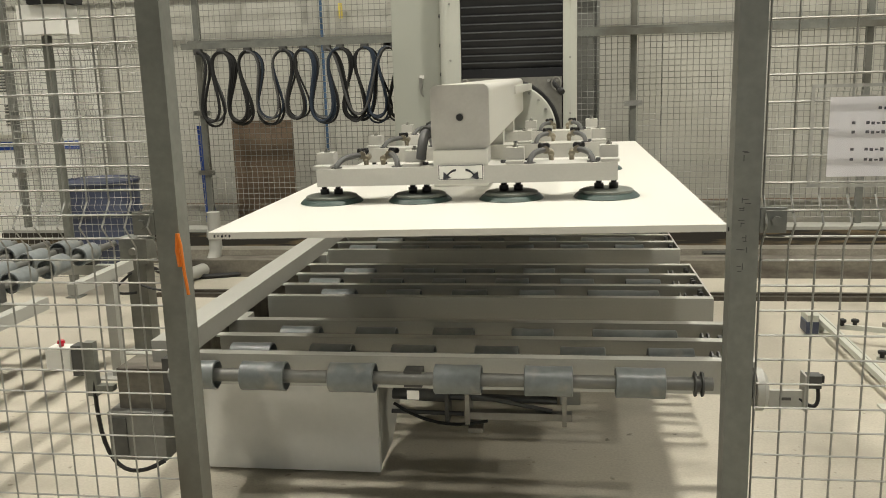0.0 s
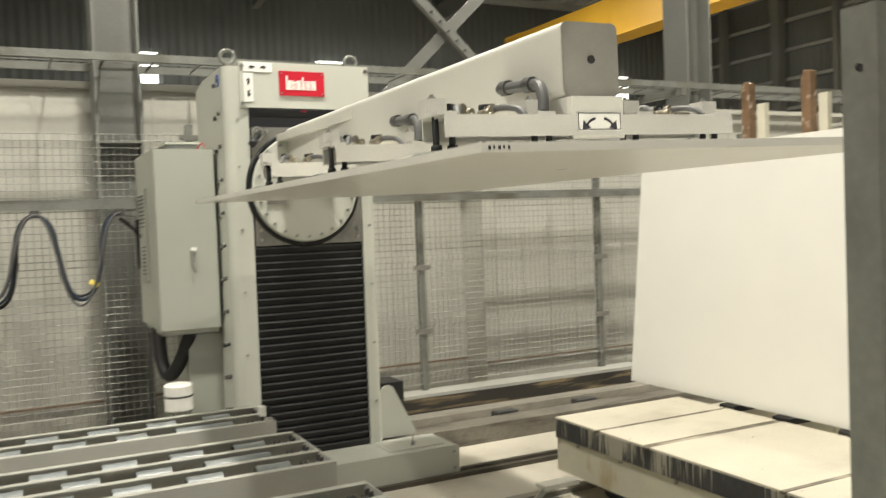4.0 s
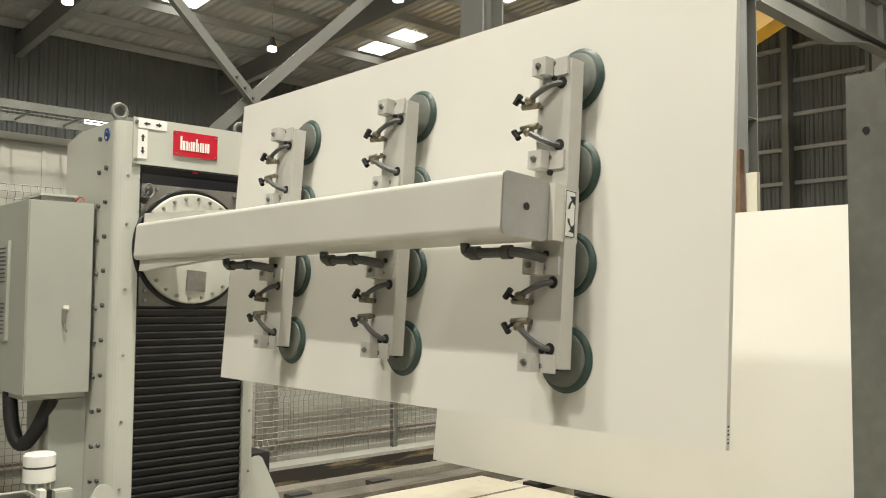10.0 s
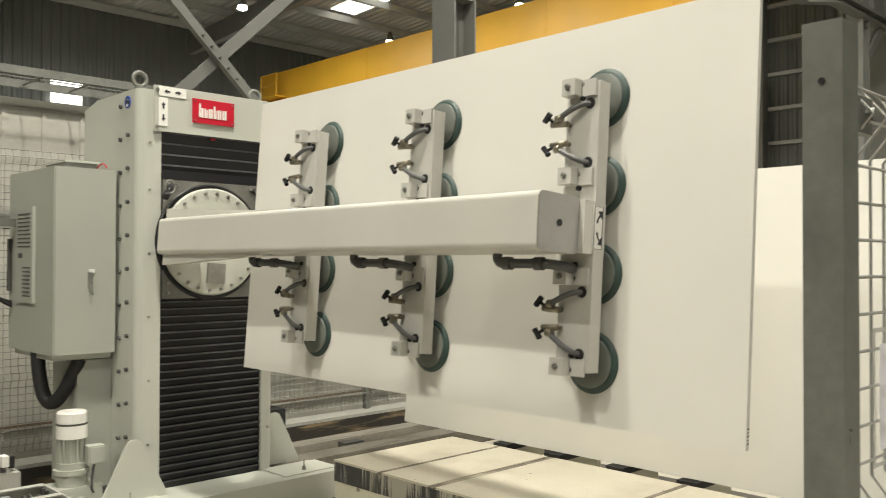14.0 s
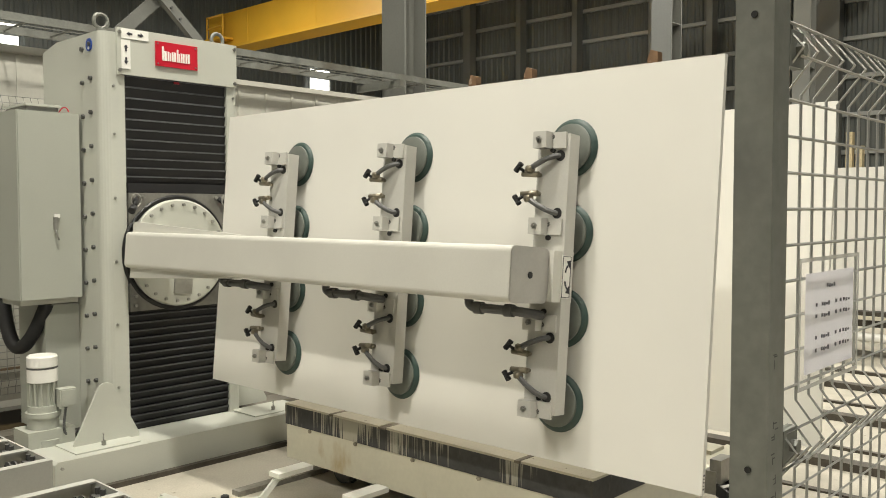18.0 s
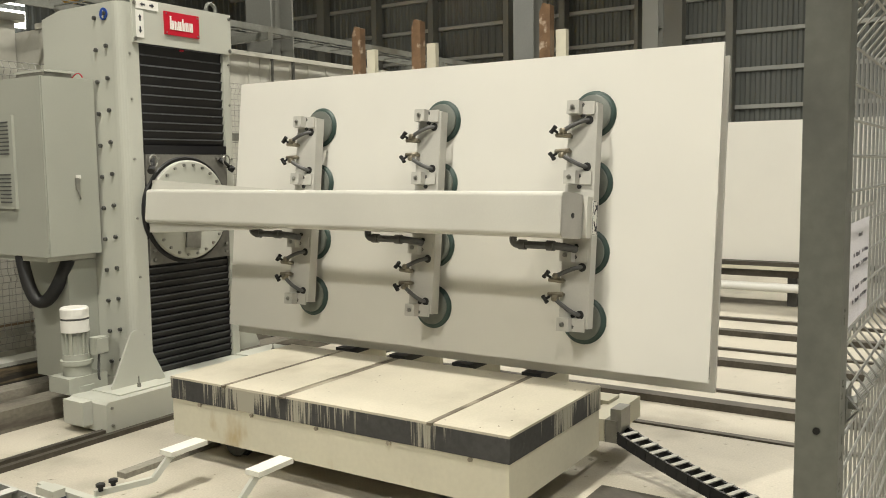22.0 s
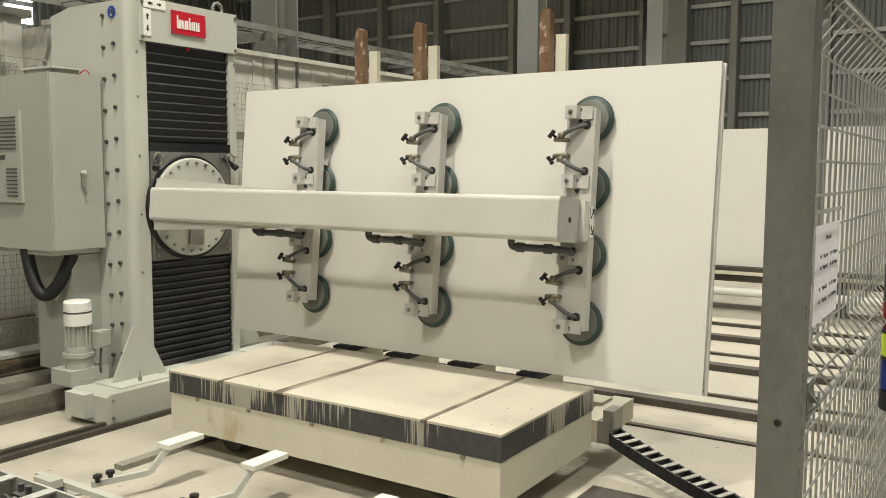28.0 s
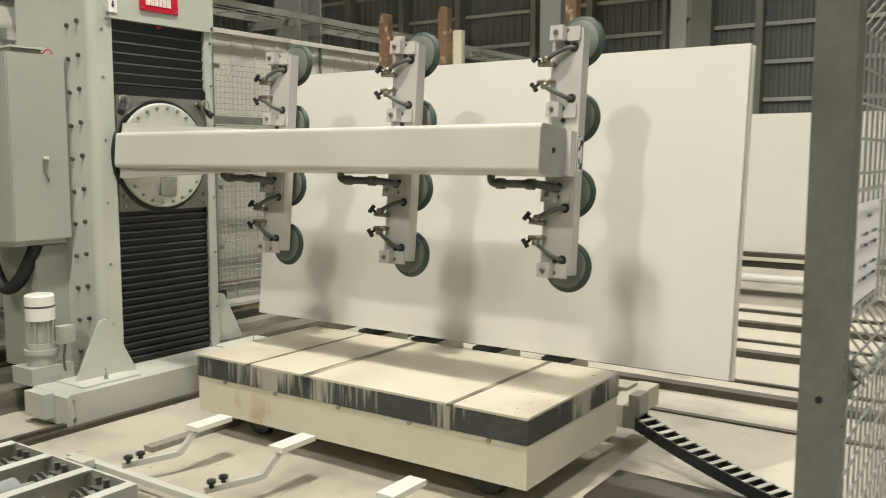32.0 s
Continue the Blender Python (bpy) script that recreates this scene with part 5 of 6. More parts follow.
    for x0, x1, z0, z1 in ((-0.086, 0.086, 0.0805, 0.083), (-0.086, 0.086, 0.027, 0.0295), (-0.086, -0.0835, 0.0295, 0.0805), (0.0835, 0.086, 0.0295, 0.0805)):
        bm_box(bm, x0, x1, 1.5615, 1.5628, z0, z1)
    part("plate_border", bm, M_INK, pl)
    for s in (-1, 1):
        bm = bmesh.new()
        arc = [(s * (0.018 + 0.036 * u), 0.068 - 0.022 * u * u) for u in (0, 0.25, 0.5, 0.75, 1.0)]
        lo = [(x, z - 0.009) for x, z in arc]
        prism(bm, (arc + lo[::-1]), 1.5605, 1.5625)
        prism(bm, [(s * 0.066, 0.058), (s * 0.069, 0.027), (s * 0.037, 0.034)][::s], 1.5605, 1.5625)
        part("arrow", bm, M_INK, pl)


arm_parts()

slab_held = thing("stone_slab", "large white engineered stone slab held by the suction arm", "slab", "stone slabs")


def slab_mesh():
    bm = bmesh.new()
    bm_box(bm, -0.786, 0.882, 0.98, 4.29, -0.084, -0.0615)
    return bm


part("slab_body", slab_mesh(), M_SLAB, slab_held, "", 0.002)
bm = bmesh.new()
for k, w in enumerate((0.008, 0.006, 0.009, 0.007, 0.008)):
    bm_box(bm, -0.766 + k * 0.013, -0.766 + k * 0.013 + w * 0.7, 0.9785, 0.9798, -0.078 + 0.002 * (k % 2), -0.069)
part("edge_mark", bm, M_INK, slab_held, "dark marks printed on the edge")


# ---- slab rack ----
def rack():
    t = thing("slab_cart", "cream steel cart with dusty block deck and dripped black band", "cart")
    bm = bmesh.new()
    bm_box(bm, 2.02, 3.01, 1.556, 3.727, 0.13, 0.335)
    part("body", bm, M_CART, t, "cream painted steel body with stains", 0.004)
    bm = bmesh.new()
    bm_box(bm, 2.014, 3.016, 1.55, 3.733, 0.336, 0.449)
    part("edge_band", bm, M_BAND, t, "black edge band with white drips", 0.004)
    edges = [1.55, 1.96, 2.875, 3.30, 3.733]
    gaps = {1.55: 0.0, 1.96: 0.016, 2.875: 0.028, 3.30: 0.014, 3.733: 0.0}
    for a, b in zip(edges, edges[1:]):
        bm = bmesh.new()
        bm_box(bm, 2.015, 3.015, a + gaps[a], b - gaps[b], 0.4495, 0.461)
        part("deck_panel", bm, M_BLOCKTOP, t, "dusty cream deck panel", 0.003)
    for y in edges[1:-1]:
        bm = bmesh.new()
        w = gaps[y] - 0.002
        bm_box(bm, 2.004, 3.06, y - w, y + w, 0.4495, 0.4625 if w < 0.02 else 0.457)
        part("deck_strip", bm, M_STRIP, t, "worn dark deck strip", 0.003)
    for x in (2.2, 2.85):
        for y in (1.85, 3.4):
            bm = bmesh.new()
            lathe(bm, (x - 0.03, y, 0.085), (x + 0.03, y, 0.085), [(0, 0.05), (0.002, 0.082), (0.05, 0.082), (0.052, 0.095), (0.06, 0.095)], 20)
            part("wheel", bm, M_DARK, t)
            piece("wheel_fork", M_DARK, t, x - 0.05, x + 0.05, y - 0.03, y + 0.03, 0.1, 0.13, 0.002)
    for y in (1.75, 2.2, 2.65, 3.1, 3.5):
        bm = bmesh.new()
        rod(bm, (2.010, y, 0.325), (2.021, y, 0.325), 0.012, 6)
        part("bolt", bm, M_STRIP, t)
    # rear frame with slab rests and posts
    piece("rear_beam", M_CART, t, 3.02, 3.56, 1.53, 1.65, 0.16, 0.28, 0.005)
    piece("rear_beam", M_CART, t, 3.02, 3.46, 3.68, 3.80, 0.16, 0.28, 0.005)
    piece("rear_rail", M_CART, t, 3.30, 3.46, 1.62, 3.68, 0.16, 0.30, 0.005)
    piece("front_clamp", M_STEEL, t, 3.03, 3.16, 1.44, 1.50, 0.22, 0.34, 0.005)
    for y in (1.96, 2.42, 2.875, 3.30):
        piece("rest", M_RUBBER, t, 3.02, 3.44, y - 0.06, y + 0.06, 0.44, 0.478, 0.006, "black rubber slab rest")
        piece("rest_post", M_CART, t, 3.06, 3.42, y - 0.04, y + 0.04, 0.28, 0.439, 0.004)
    for y in (3.44, 2.96, 2.06):
        bm = bmesh.new()
        random.seed(int(y * 100))
        prism(bm, [(y - 0.037, 0.30), (y + 0.037, 0.30), (y + 0.034, 2.50), (y + 0.012, 2.55), (y - 0.034, 2.535)], 3.40, 3.455, "x")
        p = part("upright", bm, M_TAPE, t, "upright wrapped in brown tape", 0.008)
        piece("backing", M_CART, p, 3.462, 3.50, y - 0.105, y - 0.04, 0.30, 2.40, 0.003)
    return t


rack()


def rack_slabs():
    th = radians(90 - 84.5)
    for k in range(1):
        t = thing("stone_slab", "white engineered stone slab leaning on the rack", "slab", "stone slabs",
                  pose(AX_X + 0.769 + 0.030 + 0.026 * k, -0.012 - 0.02 * k, AX_Z - 0.070, 0, -84.2, 0))
        part("slab_body", slab_mesh(), M_SLAB, t, "", 0.002)


rack_slabs()


def drag_chain():
    t = thing("drag_chain", "black plastic cable drag chain lying on the floor", "cable chain")
    a, b, n = Vector((3.10, 1.50, 0)), Vector((2.30, -0.35, 0)), 30
    spots = []
    for i in range(n + 1):
        u = i / n
        p = a.lerp(b, u)
        p.z = 0.045 + 0.16 * max(0, 1 - u * 1.5) ** 2
        spots.append(p)
    for p, q in zip(spots, spots[1:]):
        d = q - p
        m = Matrix.Translation((p + q) / 2) @ Matrix.Rotation(math.atan2(d.y, d.x), 4, "Z") @ Matrix.Rotation(-math.atan2(d.z, math.hypot(d.x, d.y)), 4, "Y")
        bm = bmesh.new()
        for s in (-1, 1):
            bm_box(bm, -0.0325, 0.0325, s * 0.05 - 0.007, s * 0.05 + 0.007, -0.03, 0.03, m)
        bm_box(bm, -0.02, 0.02, -0.0428, 0.0428, -0.03, -0.022, m)
        link = part("link", bm, M_RUBBER, t)
        bm = bmesh.new()
        bm_box(bm, -0.012, 0.012, -0.057, 0.057, 0.0302, 0.036, m)
        part("crossbar", bm, M_LINKBAR, link, "dusty grey crossbar")
    piece("anchor", M_STEEL, t, 3.02, 3.18, 1.46, 1.527, 0.16, 0.28, 0.006)


drag_chain()


def stop_arm(y, shift):
    t = thing("slab_stop_arm", "white bent steel stop arm with a white pad", "stop arm", "stop arms", pose(shift, 0, 0))
    bm = bmesh.new()
    tube(bm, [(1.28, y + 0.10, 0.10), (1.52, y + 0.02, 0.10), (1.55, y + 0.01, 0.104), (1.64, y, 0.188), (1.68, y, 0.194), (1.72, y, 0.194)], 0.02, 4)
    part("bar", bm, M_PAINT, t)
    piece("pad", M_PADW, t, 1.62, 1.85, y - 0.045, y + 0.045, 0.20, 0.225, 0.006, "white plastic pad")
    for x in (1.30, 1.37):
        bm = bmesh.new()
        lathe(bm, (x, y + 0.08, 0.11), (x, y + 0.08, 0.17), [(0, 0.012), (0.02, 0.012), (0.022, 0.022), (0.036, 0.022), (0.04, 0.012)], 10)
        part("knob", bm, M_RUBBER, t)


for y, shift in ((3.27, -0.03), (2.69, -0.01), (1.90, -0.17)):
    stop_arm(y, shift)


def stop_base():
    t = thing("stop_arm_base", "pale steel bar on feet that carries the stop arms", "bar")
    piece("base_bar", M_PAINT, t, 1.195, 1.225, 1.67, 3.75, 0.07, 0.098, 0.004)
    piece("guide_strip", M_PAINT, t, 1.245, 1.257, 1.67, 3.70, 0.07, 0.085, 0.002)
    piece("end_foot", M_PAINT, t, 1.05, 1.24, 1.52, 1.66, 0.0, 0.22, 0.006, "pale steel end foot")
    piece("end_cover", M_STEEL, t, 1.07, 1.22, 1.51, 1.518, 0.02, 0.17, 0.002)
    for y in (2.3, 3.6):
        piece("foot", M_PAINT, t, 1.14, 1.30, y - 0.08, y + 0.08, 0.0, 0.012, 0.002)
        piece("foot_web", M_PAINT, t, 1.195, 1.235, y - 0.05, y + 0.05, 0.012, 0.069, 0.002)
    piece("drive_box", M_PAINT, t, 1.12, 1.185, 3.50, 3.64, 0.085, 0.125, 0.005)
    piece("drive_case", M_BARREL, t, 1.115, 1.187, 3.50, 3.63, 0.012, 0.0845, 0.004)


stop_base()
solid("pit_cover", [(2.38, 2.80, -1.6, 1.45, 0.0, 0.012)], M_RAIL, "dark worn steel pit cover in the floor", "cover plate", bevel=0.002)
solid("floor_plank", [(1.62, 2.4, 3.64, 3.71, 0.0, 0.03)], M_GREYWOOD, "grey wooden plank lying on the floor", "plank")

# ---- front fence and gate opening ----
def front_fence(xs, label):
    for a, b in zip(xs, xs[1:]):
        t = thing("front_fence_section", label, "fence", "front fence sections")
        lo, hi = min(a, b), max(a, b)
        wire_panel("mesh", lo + 0.036, hi - 0.036, 0.0, 0.06, 1.88, 0.05, 0.0023, (0.22, 1.30, 1.84), M_WIRE, t, 0.04)
        fence_post(t, a, 0, 1.955)
        for z in (0.30, 1.305, 1.84):
            s = 1 if b > a else -1
            bm = bmesh.new()
            bm_box(bm, min(a + s * 0.027, a + s * 0.075), max(a + s * 0.027, a + s * 0.075), -0.026, -0.012, z - 0.024, z + 0.024)
            rod(bm, (a + s * 0.055, -0.036, z), (a + s * 0.055, -0.026, z), 0.010, 6)
            rod(bm, (a + s * 0.055, -0.012, z), (a + s * 0.055, 0.012, z), 0.02, 8)
            part("mesh_clamp", bm, M_GALV, t, "", 0.002)
        for z in (1.878, 1.284):
            bm = bmesh.new()
            rod(bm, (a - 0.0275, 0.0, z), (a - 0.0256, 0.0, z), 0.0045, 12)
            part("post_hole", bm, M_RUBBER, t)


front_fence([0.004, 1.55, 3.1, 4.65], "galvanised mesh fence section beside the gate opening")
front_fence([-1.163, -2.7, -4.25], "galvanised mesh fence section on the conveyor side")


def gate_hinge():
    t = thing("gate_hinge", "galvanised hinge plate bolted to the gate post", "hinge")
    piece("plate", M_GALV, t, -1.137, -1.062, -0.022, 0.022, 1.846, 1.90, 0.004)
    piece("end_tab", M_GALV, t, -1.0618, -1.056, -0.026, 0.026, 1.842, 1.904, 0.002)


gate_hinge()


def pen_marks():
    t = thing("pen_marking", "black pen strokes running down the gate post", "marking")
    rng = random.Random(12)
    for z in (1.432, 1.345, 1.322, 1.298, 1.272, 1.245, 1.21):
        bm = bmesh.new()
        for k in range(3):
            x, h = rng.uniform(-0.006, 0.008), z + rng.uniform(-0.008, 0.008)
            w, d = (0.0008, rng.uniform(0.004, 0.009)) if k % 2 else (rng.uniform(0.003, 0.006), 0.0008)
            bm_box(bm, x - w, x + w, -0.0258, -0.0256, h - d, h + d)
        part("stroke", bm, M_SCRIBE, t)


pen_marks()


def notice():
    t = thing("paper_notice", "white handwritten paper notice in a clear sleeve on the mesh", "notice")
    bm = bmesh.new()
    bm.faces.new([bm.verts.new(v) for v in ((0.150, -0.008, 1.385), (0.360, -0.008, 1.385), (0.360, -0.008, 1.533), (0.150, -0.008, 1.533))])
    part("sheet", bm, M_PAPER, t, "white paper sheet")
    bm = bmesh.new()
    bm.faces.new([bm.verts.new(v) for v in ((0.115, -0.0115, 1.372), (0.372, -0.0115, 1.372), (0.372, -0.0115, 1.556), (0.115, -0.0115, 1.556))])
    part("sleeve", bm, M_FILM, t, "clear plastic sleeve")
    for x0, x1, z0, z1 in ((0.115, 0.372, 1.551, 1.557), (0.115, 0.121, 1.372, 1.551), (0.366, 0.372, 1.372, 1.551), (0.115, 0.372, 1.366, 1.372)):
        piece("sleeve_edge", M_SEAM, t, x0, x1, -0.0128, -0.0120, z0, z1, 0.0, "milky welded edge of the sleeve")
    rows = [(1.512, ((0.245, 0.285),)), (1.485, ((0.20, 0.215), (0.225, 0.262), (0.285, 0.29), (0.305, 0.312), (0.32, 0.355))),
            (1.468, ((0.20, 0.215), (0.225, 0.262), (0.285, 0.29), (0.305, 0.315), (0.32, 0.355))),
            (1.436, ((0.20, 0.21), (0.225, 0.262), (0.285, 0.29), (0.305, 0.312), (0.32, 0.355))),
            (1.417, ((0.20, 0.21), (0.225, 0.262), (0.285, 0.29), (0.305, 0.315), (0.32, 0.355)))]
    for z, bars in rows:
        for a, b in bars:
            n = max(1, int((b - a) / 0.009))
            bm = bmesh.new()
            for k in range(n):
                x = a - 0.01 + (b - a) * k / n
                bm_box(bm, x, x + 0.006, -0.0096, -0.0088, z - 0.0025 - 0.001 * (k % 2), z + 0.0028 - 0.001 * (k % 3))
            part("written_word", bm, M_PEN, t, "dark handwritten word")


notice()


def tower_light():
    t = thing("signal_tower", "stacked signal light lit yellow above a grey pedestal", "signal light")
    x, y, z = 0.828, -0.065, 1.13
    piece("pedestal", M_PAINT, t, 0.75, 1.03, -0.30, -0.06, 0, z - 0.02, 0.01)
    seg = ((0.046, M_RUBBER, "base"), (0.079, M_LENSB, "blue_lens"), (0.06, M_GREEN, "lit_lens"), (0.072, M_LENSR, "red_lens"), (0.079, M_RUBBER, "cap"))
    zz = z - 0.02
    for h, m, name in seg:
        h *= 0.92
        bm = bmesh.new()
        lathe(bm, (x, y, zz), (x, y, zz + h), [(0, 0.031), (0.004, 0.035), (h - 0.008, 0.035), (h - 0.001, 0.031)], 24)
        part(name, bm, m, t)
        bm = bmesh.new()
        lathe(bm, (x, y, zz + h - 0.006), (x, y, zz + h), [(0, 0.0358), (0.005, 0.0358)], 24)
        part("collar", bm, M_RUBBER, t)
        zz += h


M_GREEN = glow("lit_yellow_green_lens", (0.33, 0.42, 0.02), 0.5)
M_LENSR = mat("red_lens_plastic", (0.22, 0.006, 0.012), 0.2, grain=0.02, stain=0.03)
M_LENSB = mat("blue_lens_plastic", (0.008, 0.025, 0.15), 0.2, grain=0.02, stain=0.03)
tower_light()

# ---- hall behind ----
M_CRANECABLE = mat("dark_yellow_cable", (0.22, 0.14, 0.02), 0.5)
def crane():
    t = thing("overhead_crane", "yellow overhead travelling crane girder", "crane")
    bm = bmesh.new()
    bm_box(bm, 13.0, 13.5, 7.4, 22.0, 6.28, 7.25)
    part("girder", bm, M_YELLOW, t, "", 0.02)
    piece("bottom_flange", M_YELLOW, t, 12.85, 13.6, 7.4, 22.0, 6.20, 6.275, 0.005)
    bm = bmesh.new()
    prism(bm, [(6.45, 6.62), (6.6, 6.55), (7.399, 6.22), (7.399, 7.20), (6.9, 7.1), (6.45, 6.86)], 13.02, 13.48, "x")
    part("end_carriage", bm, M_YELLOW, t, "", 0.01)
    for k in range(14):
        y = 8.9 - 0.12 * k
        bm = bmesh.new()
        tube(bm, bend((12.96, y, 7.2), (12.93, y - 0.1, 6.2 + 0.25 * (k % 3)), (12.96, y - 0.13, 7.2), 8), 0.014, 5)
        part("festoon_cable", bm, M_CRANECABLE, t, "dark yellow hanging cable")
    for k in range(5):
        piece("stiffener", M_YELLOW, t, 12.985, 12.999, 8.0 + 3 * k, 8.1 + 3 * k, 6.29, 7.2, 0.0)
    for y in (21.6, 20.8):
        bm = bmesh.new()
        rod(bm, (12.7, y, 6.5), (12.7, y, 7.15), 0.025, 6)
        part("handrail_post", bm, M_YELLOW, t)
    for z in (7.13, 6.82):
        bm = bmesh.new()
        rod(bm, (12.7, 21.575, z), (12.7, 20.825, z), 0.025, 6)
        part("handrail", bm, M_YELLOW, t)
    piece("walkway", M_YELLOW, t, 12.6, 12.98, 20.7, 21.7, 6.44, 6.5, 0.004)


def runway():
    t = thing("crane_runway", "grey steel crane runway beam on brackets", "beam")
    piece("beam", M_STRUCT, t, 11.9, 21.4, 6.30, 6.33, 6.98, 7.74, 0.002)
    piece("flange", M_STRUCT, t, 11.9, 21.4, 6.18, 6.46, 6.92, 6.978, 0.004)
    piece("flange", M_STRUCT, t, 11.9, 21.4, 6.18, 6.46, 7.742, 7.80, 0.004)
    for k in range(10):
        piece("stiffener", M_STRUCT, t, 12.5 + 0.9 * k, 12.52 + 0.9 * k, 6.19, 6.299, 6.98, 7.74, 0.0)
    bm = bmesh.new()
    prism(bm, [(11.9, 6.58), (14.7, 6.50), (16.2, 6.80), (21.4, 6.80), (21.4, 6.915), (11.9, 6.915)], 6.31, 6.33)
    part("haunch", bm, M_STRUCT, t)
    for (xa, za), (xb, zb) in (((11.9, 6.58), (14.7, 6.50)), ((14.7, 6.50), (16.2, 6.80)), ((16.2, 6.80), (21.4, 6.80))):
        bm = bmesh.new()
        prism(bm, [(xa, za - 0.03), (xb, zb - 0.03), (xb, zb - 0.002), (xa, za - 0.002)], 6.20, 6.44)
        part("haunch_flange", bm, M_STRUCT, t)
    for x in (17.9,):
        bm = bmesh.new()
        prism(bm, [(x, 6.1), (x + 0.9, 6.92), (x + 1.1, 6.92), (x + 0.1, 5.95)], 6.3, 6.36)
        part("bracket", bm, M_STRUCT, t)


runway()
crane()


def cable_tray():
    t = thing("cable_ladder", "grey steel cable ladder carried along above the partition", "cable ladder")
    for y in (6.05, 6.55):
        piece("side_rail", M_GALV, t, -9, 12.5, y, y + 0.025, 2.985, 3.045, 0.003)
    for k in range(60):
        x = -8.8 + 0.355 * k
        piece("rung", M_GALV, t, x, x + 0.012, 6.08, 6.55, 3.0, 3.012, 0.0)
    for y in (6.18, 6.30, 6.42):
        piece("wire", M_GALV, t, -8.95, 12.45, y, y + 0.007, 3.0122, 3.02, 0.0)
    for x in (-3.1, 2.6, 5.2, 8.4):
        piece("bracket", M_GALV, t, x, x + 0.05, 5.98, 6.66, 2.90, 2.975, 0.003)


cable_tray()


def floor_rails():
    for x, w, h in ((3.95, 0.05, 0.012), (4.5, 0.11, 0.05), (4.93, 0.04, 0.02), (5.78, 0.11, 0.05), (6.36, 0.05, 0.02), (7.05, 0.11, 0.05), (7.84, 0.06, 0.03)):
        solid("transfer_rail", [(x - w / 2, x + w / 2, -6, 4.2, 0.0, h)], M_RAIL, "dark steel transfer rail on the pale floor", "rail", group="transfer rails")


floor_rails()


def far_rack(x, y0, y1):
    t = thing("far_slab_rack", "brown steel rack carrying a white slab across the hall", "slab rack", "far racks")
    piece("bed", M_RAIL, t, x - 0.1, x + 0.5, y0, y1, 0.455, 0.50, 0.005)
    piece("bed_edge", M_CART, t, x - 0.13, x - 0.101, y0, y1, 0.415, 0.454, 0.003)
    piece("under_beam", M_RAIL, t, x - 0.06, x + 0.4, y0, y1, 0.33, 0.40, 0.005)
    for y in (y0 + 0.15, (y0 + y1) / 2, y1 - 0.25):
        piece("leg", M_DARK, t, x, x + 0.35, y, y + 0.1, 0, 0.454, 0.005)
    bm = bmesh.new()
    rod(bm, (x - 0.12, y0, 0.22), (x - 0.12, y1, 0.22), 0.05, 12)
    part("lower_pipe", bm, M_WHITE, t, "white pipe")
    s = thing("stone_slab", "white stone slab standing on a distant rack", "slab", "stone slabs")
    bm = bmesh.new()
    prism(bm, [(x, 0.505), (x + 0.025, 0.505), (x + 0.17, 2.09), (x + 0.145, 2.09)], y0, y1)
    part("slab_body", bm, M_SLAB, s, "", 0.002)


far_rack(9.0, 1.55, 4.9)
far_rack(9.0, -1.9, 1.45)
for y, z in ((2.80, 2.50), (2.69, 2.34)):
    solid("timber_stake", [(9.28, 9.36, y, y + 0.07, 0.5, z)], M_STAKE, "pale timber stake standing behind the distant slab", "stake", group="far stakes", bevel=0.006)


def barrel():
    t = thing("plastic_barrel", "dark blue plastic barrel standing on the floor", "barrel")
    bm = bmesh.new()
    lathe(bm, (-4.32, 5.3, 0), (-4.32, 5.3, 1.0), [(0, 0.28), (0.02, 0.31), (0.24, 0.32), (0.26, 0.335), (0.29, 0.32), (0.5, 0.32), (0.52, 0.335), (0.55, 0.32), (0.75, 0.315), (0.77, 0.33), (0.79, 0.33), (0.8, 0.29), (0.785, 0.28)], 28)
    part("body", bm, M_BARREL, t)


barrel()


def floor_pipe():
    t = thing("floor_pipe", "grey plastic pipe elbow rising from the floor behind the conveyor", "pipe")
    bm = bmesh.new()
    tube(bm, [(-3.4, 4.55, 0.06), (-3.33, 4.85, 0.06)] + bend((-3.3, 5.0, 0.06), (-3.27, 5.12, 0.07), (-3.25, 5.15, 0.2), 6) + [(-3.25, 5.15, 0.52)], 0.055, 12)
    part("pipe_body", bm, M_CONV, t)
    bm = bmesh.new()
    tube(bm, [(-3.255, 5.15, 0.3), (-3.25, 5.15, 0.36)], 0.065, 12)
    part("pipe_socket", bm, M_CONV, t)
    t = thing("floor_hose", "black hose lying in curves on the floor", "hose")
    bm = bmesh.new()
    tube(bm, [(-2.1 - 0.16 * k, 4.7 + 0.22 * math.sin(0.55 * k) + 0.05 * k, 0.022) for k in range(14)], 0.02, 8)
    part("hose_body", bm, M_RUBBER, t)
    t = thing("floor_stick", "thin wooden stick lying on the floor", "stick")
    piece("stick_body", M_BROWN, t, -0.35, 0.35, -0.012, 0.012, 0, 0.02, 0.002)
    t.matrix_basis = pose(-2.55, 4.5, 0, 0, 0, 70)


floor_pipe()
solid("brown_board", [(-3.48, -2.88, 6.30, 6.33, 0.0, 1.22)], M_BROWN, "brown fibre board leaning behind the fence", "board", bevel=0.003)


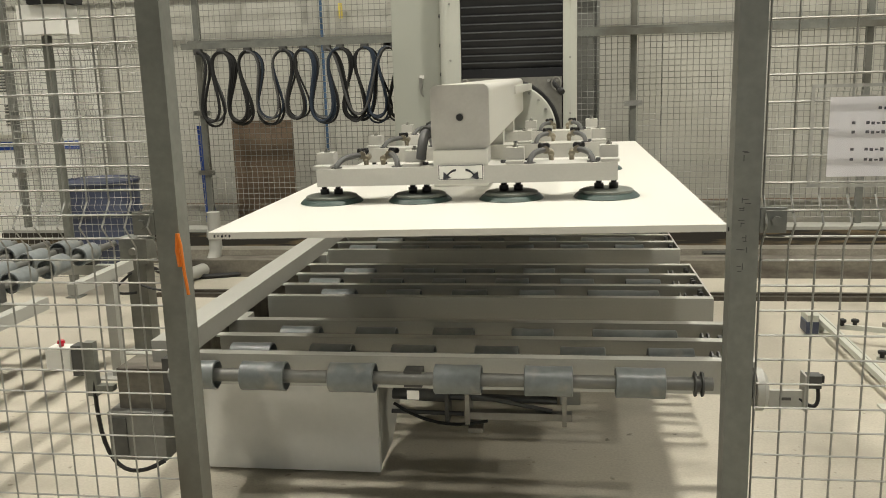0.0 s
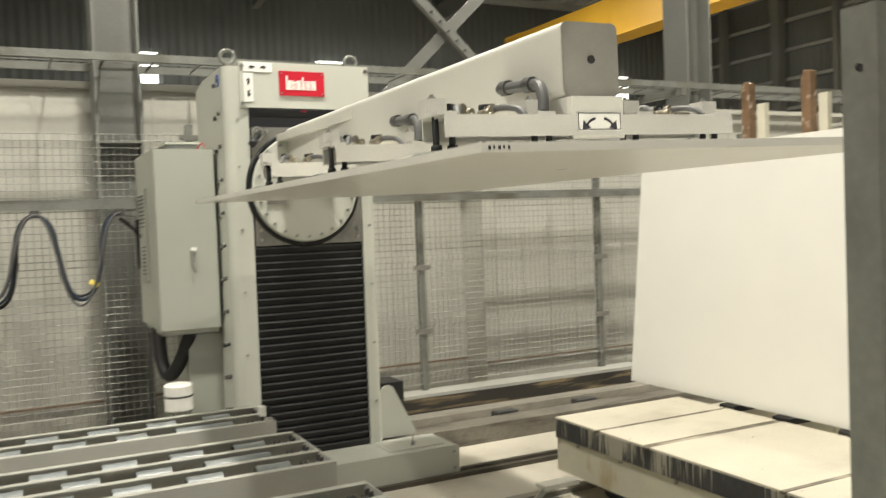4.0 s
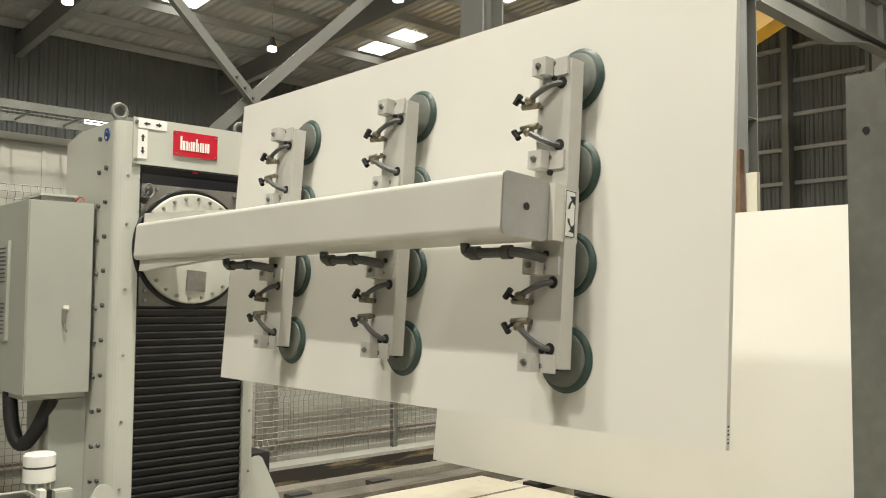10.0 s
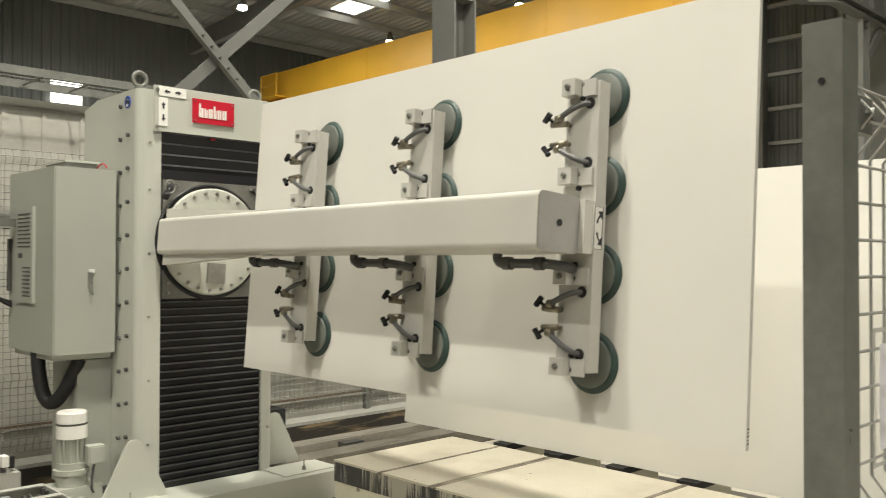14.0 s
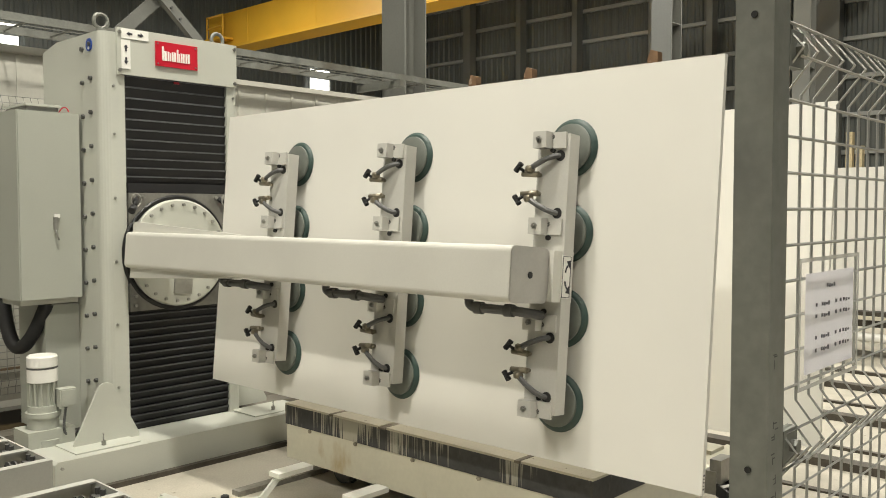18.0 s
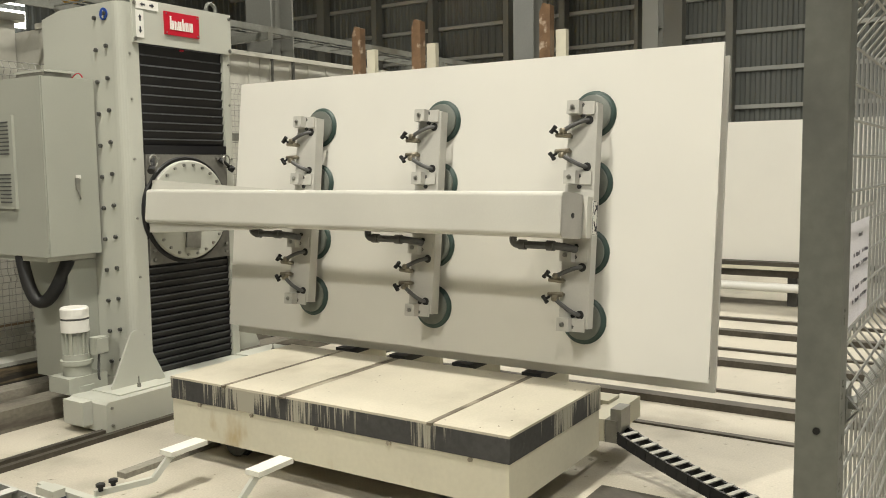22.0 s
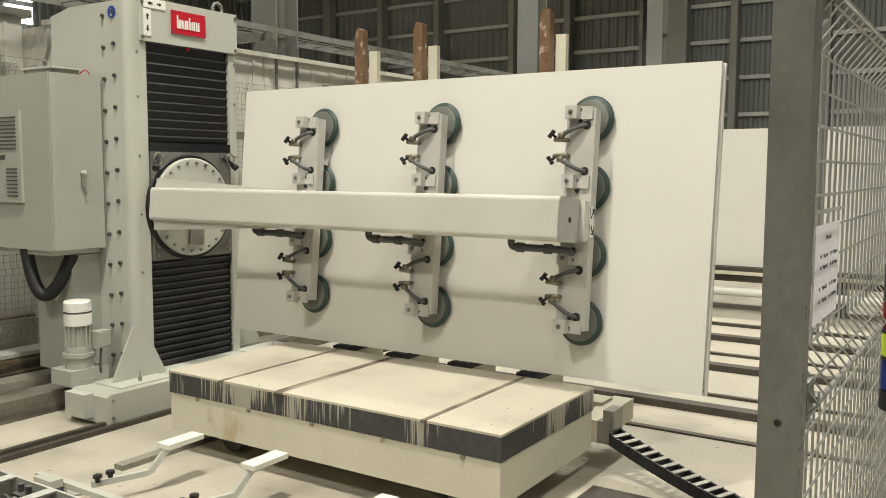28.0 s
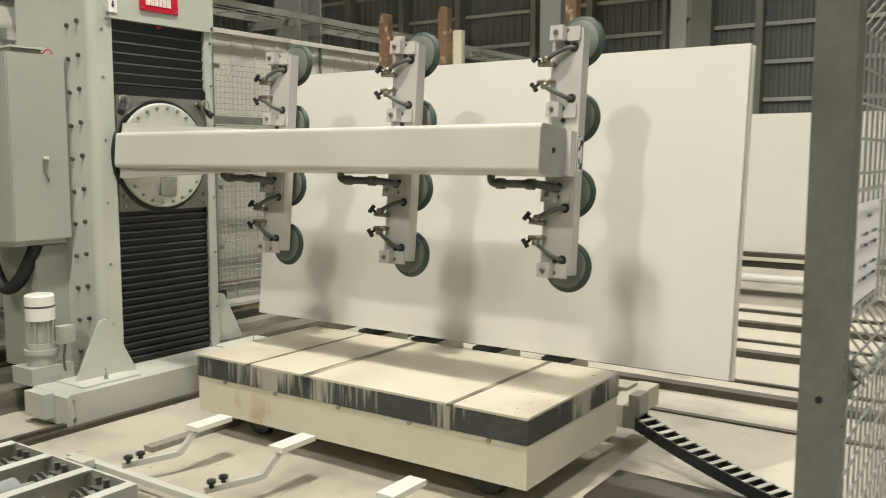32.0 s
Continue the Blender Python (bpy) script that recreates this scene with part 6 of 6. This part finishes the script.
def pipes():
    t = thing("blue_pipe", "thin blue pipe up the partition wall", "pipe")
    bm = bmesh.new()
    tube(bm, [(-2.62, 6.6, 0.0), (-2.62, 6.6, 2.44), (-2.7, 6.6, 2.5), (-6.5, 6.6, 2.5)], 0.014, 8)
    part("pipe_run", bm, M_PIPE, t)
    solid("yellow_tag", [(-2.445, -2.415, 6.60, 6.64, 2.16, 2.30)], M_TAG, "small yellow tag on the wall", "tag")
    t = thing("blue_drape", "blue strip of fabric hanging on the fence", "strip")
    bm = bmesh.new()
    prism(bm, [(-3.66, 0.3), (-3.56, 0.3), (-3.60, 1.2), (-3.68, 1.2)], 5.95, 5.96)
    part("strip_body", bm, M_BLUE, t)


M_PIPE = mat("blue_pipe_paint", (0.06, 0.12, 0.215), 0.45)
pipes()


def orange_strap():
    t = thing("orange_strap", "orange strap hanging on the gate post", "strap")
    bm = bmesh.new()
    tube(bm, [(-1.138, -0.031, 1.285), (-1.141, -0.033, 1.25), (-1.137, -0.034, 1.215)], 0.005, 6)
    tube(bm, [(-1.137, -0.033, 1.285), (-1.131, -0.036, 1.26), (-1.128, -0.036, 1.20), (-1.124, -0.034, 1.155)], 0.0035, 6)
    part("strap_body", bm, M_ORANGE, t)


orange_strap()

# ---- what moves ----
def motions():
    first = [(0.0, -1.25), (1.0, -1.15), (2.0, -0.75), (3.0, -0.38), (4.0, -0.27), (4.5, -0.28), (6.5, -0.25), (8.0, -0.25), (9.5, 0.0), (10.5, 0.26), (12.5, 0.34), (16.5, 0.35), (18.0, 0.42), (19.0, 0.68), (20.0, 1.15), (21.0, 1.28), (23.0, 1.34), (30.0, 1.33), (31.0, 1.2), (32.0, 0.86)]
    walk(pulled, [(t, pose(x, 0, 0)) for t, x in first])
    walk(robot, [(t, robot_pose(dx)) for t, dx, dz, th in ARM])
    walk(carriage, [(t, pose(0, 0, AX_Z + dz)) for t, dx, dz, th in ARM])
    walk(arm, [(t, pose(0, 0, AX_Z + dz, 0, -th, 0)) for t, dx, dz, th in ARM])
    let_go = 25.3
    rows = [(t, pose(AX_X + dx, 0, AX_Z + dz, 0, -th, 0)) for t, dx, dz, th in ARM if t < 24.6]
    rest = pose(AX_X + 0.769, 0, AX_Z - 0.062, 0, -84.2, 0)
    walk(slab_held, rows + [(let_go, rest), (28.0, rest), (32.0, rest)])


for ta, tb in zip(trolleys[:-1], trolleys[1:]):
    cable_loop(rail_thing, ta, tb, fy, 1.83, 0.62, 4, 0.050)
pulled = thing("pulled_cable_loops", "black cable loops drawn out along the rail by the robot", "cable", "", pose(-1.2, 0, 0))
for xa in (0.0, -0.54, -1.08):
    piece("trolley", M_DARK, pulled, xa - 0.03, xa + 0.03, fy - 0.03, fy + 0.03, 1.83, 1.88, 0.004)
cable_loop(pulled, -0.54, 0.0, fy, 1.83, 0.60, 4, 0.012)
cable_loop(pulled, -1.08, -0.54, fy, 1.83, 0.60, 4, 0.012)
bm = bmesh.new()
lathe(bm, (-0.196, fy, 1.352), (-0.170, fy, 1.392), [(0, 0.026), (0.002, 0.033), (0.034, 0.034), (0.036, 0.027)], 14)
part("cable_band", bm, M_TAG, pulled, "yellow tape band round the cables")
for k in range(4):
    bm = bmesh.new()
    tube(bm, bend((0.0, fy + 0.02 * k - 0.03, 1.81), (0.07 + 0.03 * k, fy, 1.78 - 0.03 * k), (0.20 + 0.03 * k, fy + 0.02, 1.58 - 0.02 * k), 8)[:-1] + bend((0.20 + 0.03 * k, fy + 0.02, 1.58 - 0.02 * k), (0.36 + 0.03 * k, fy + 0.04, 1.30 - 0.02 * k), (0.82, 5.81 + 0.012 * k, 1.36), 14), 0.012, 6)
    part("lead_cable", bm, M_RUBBER, pulled)
motions()
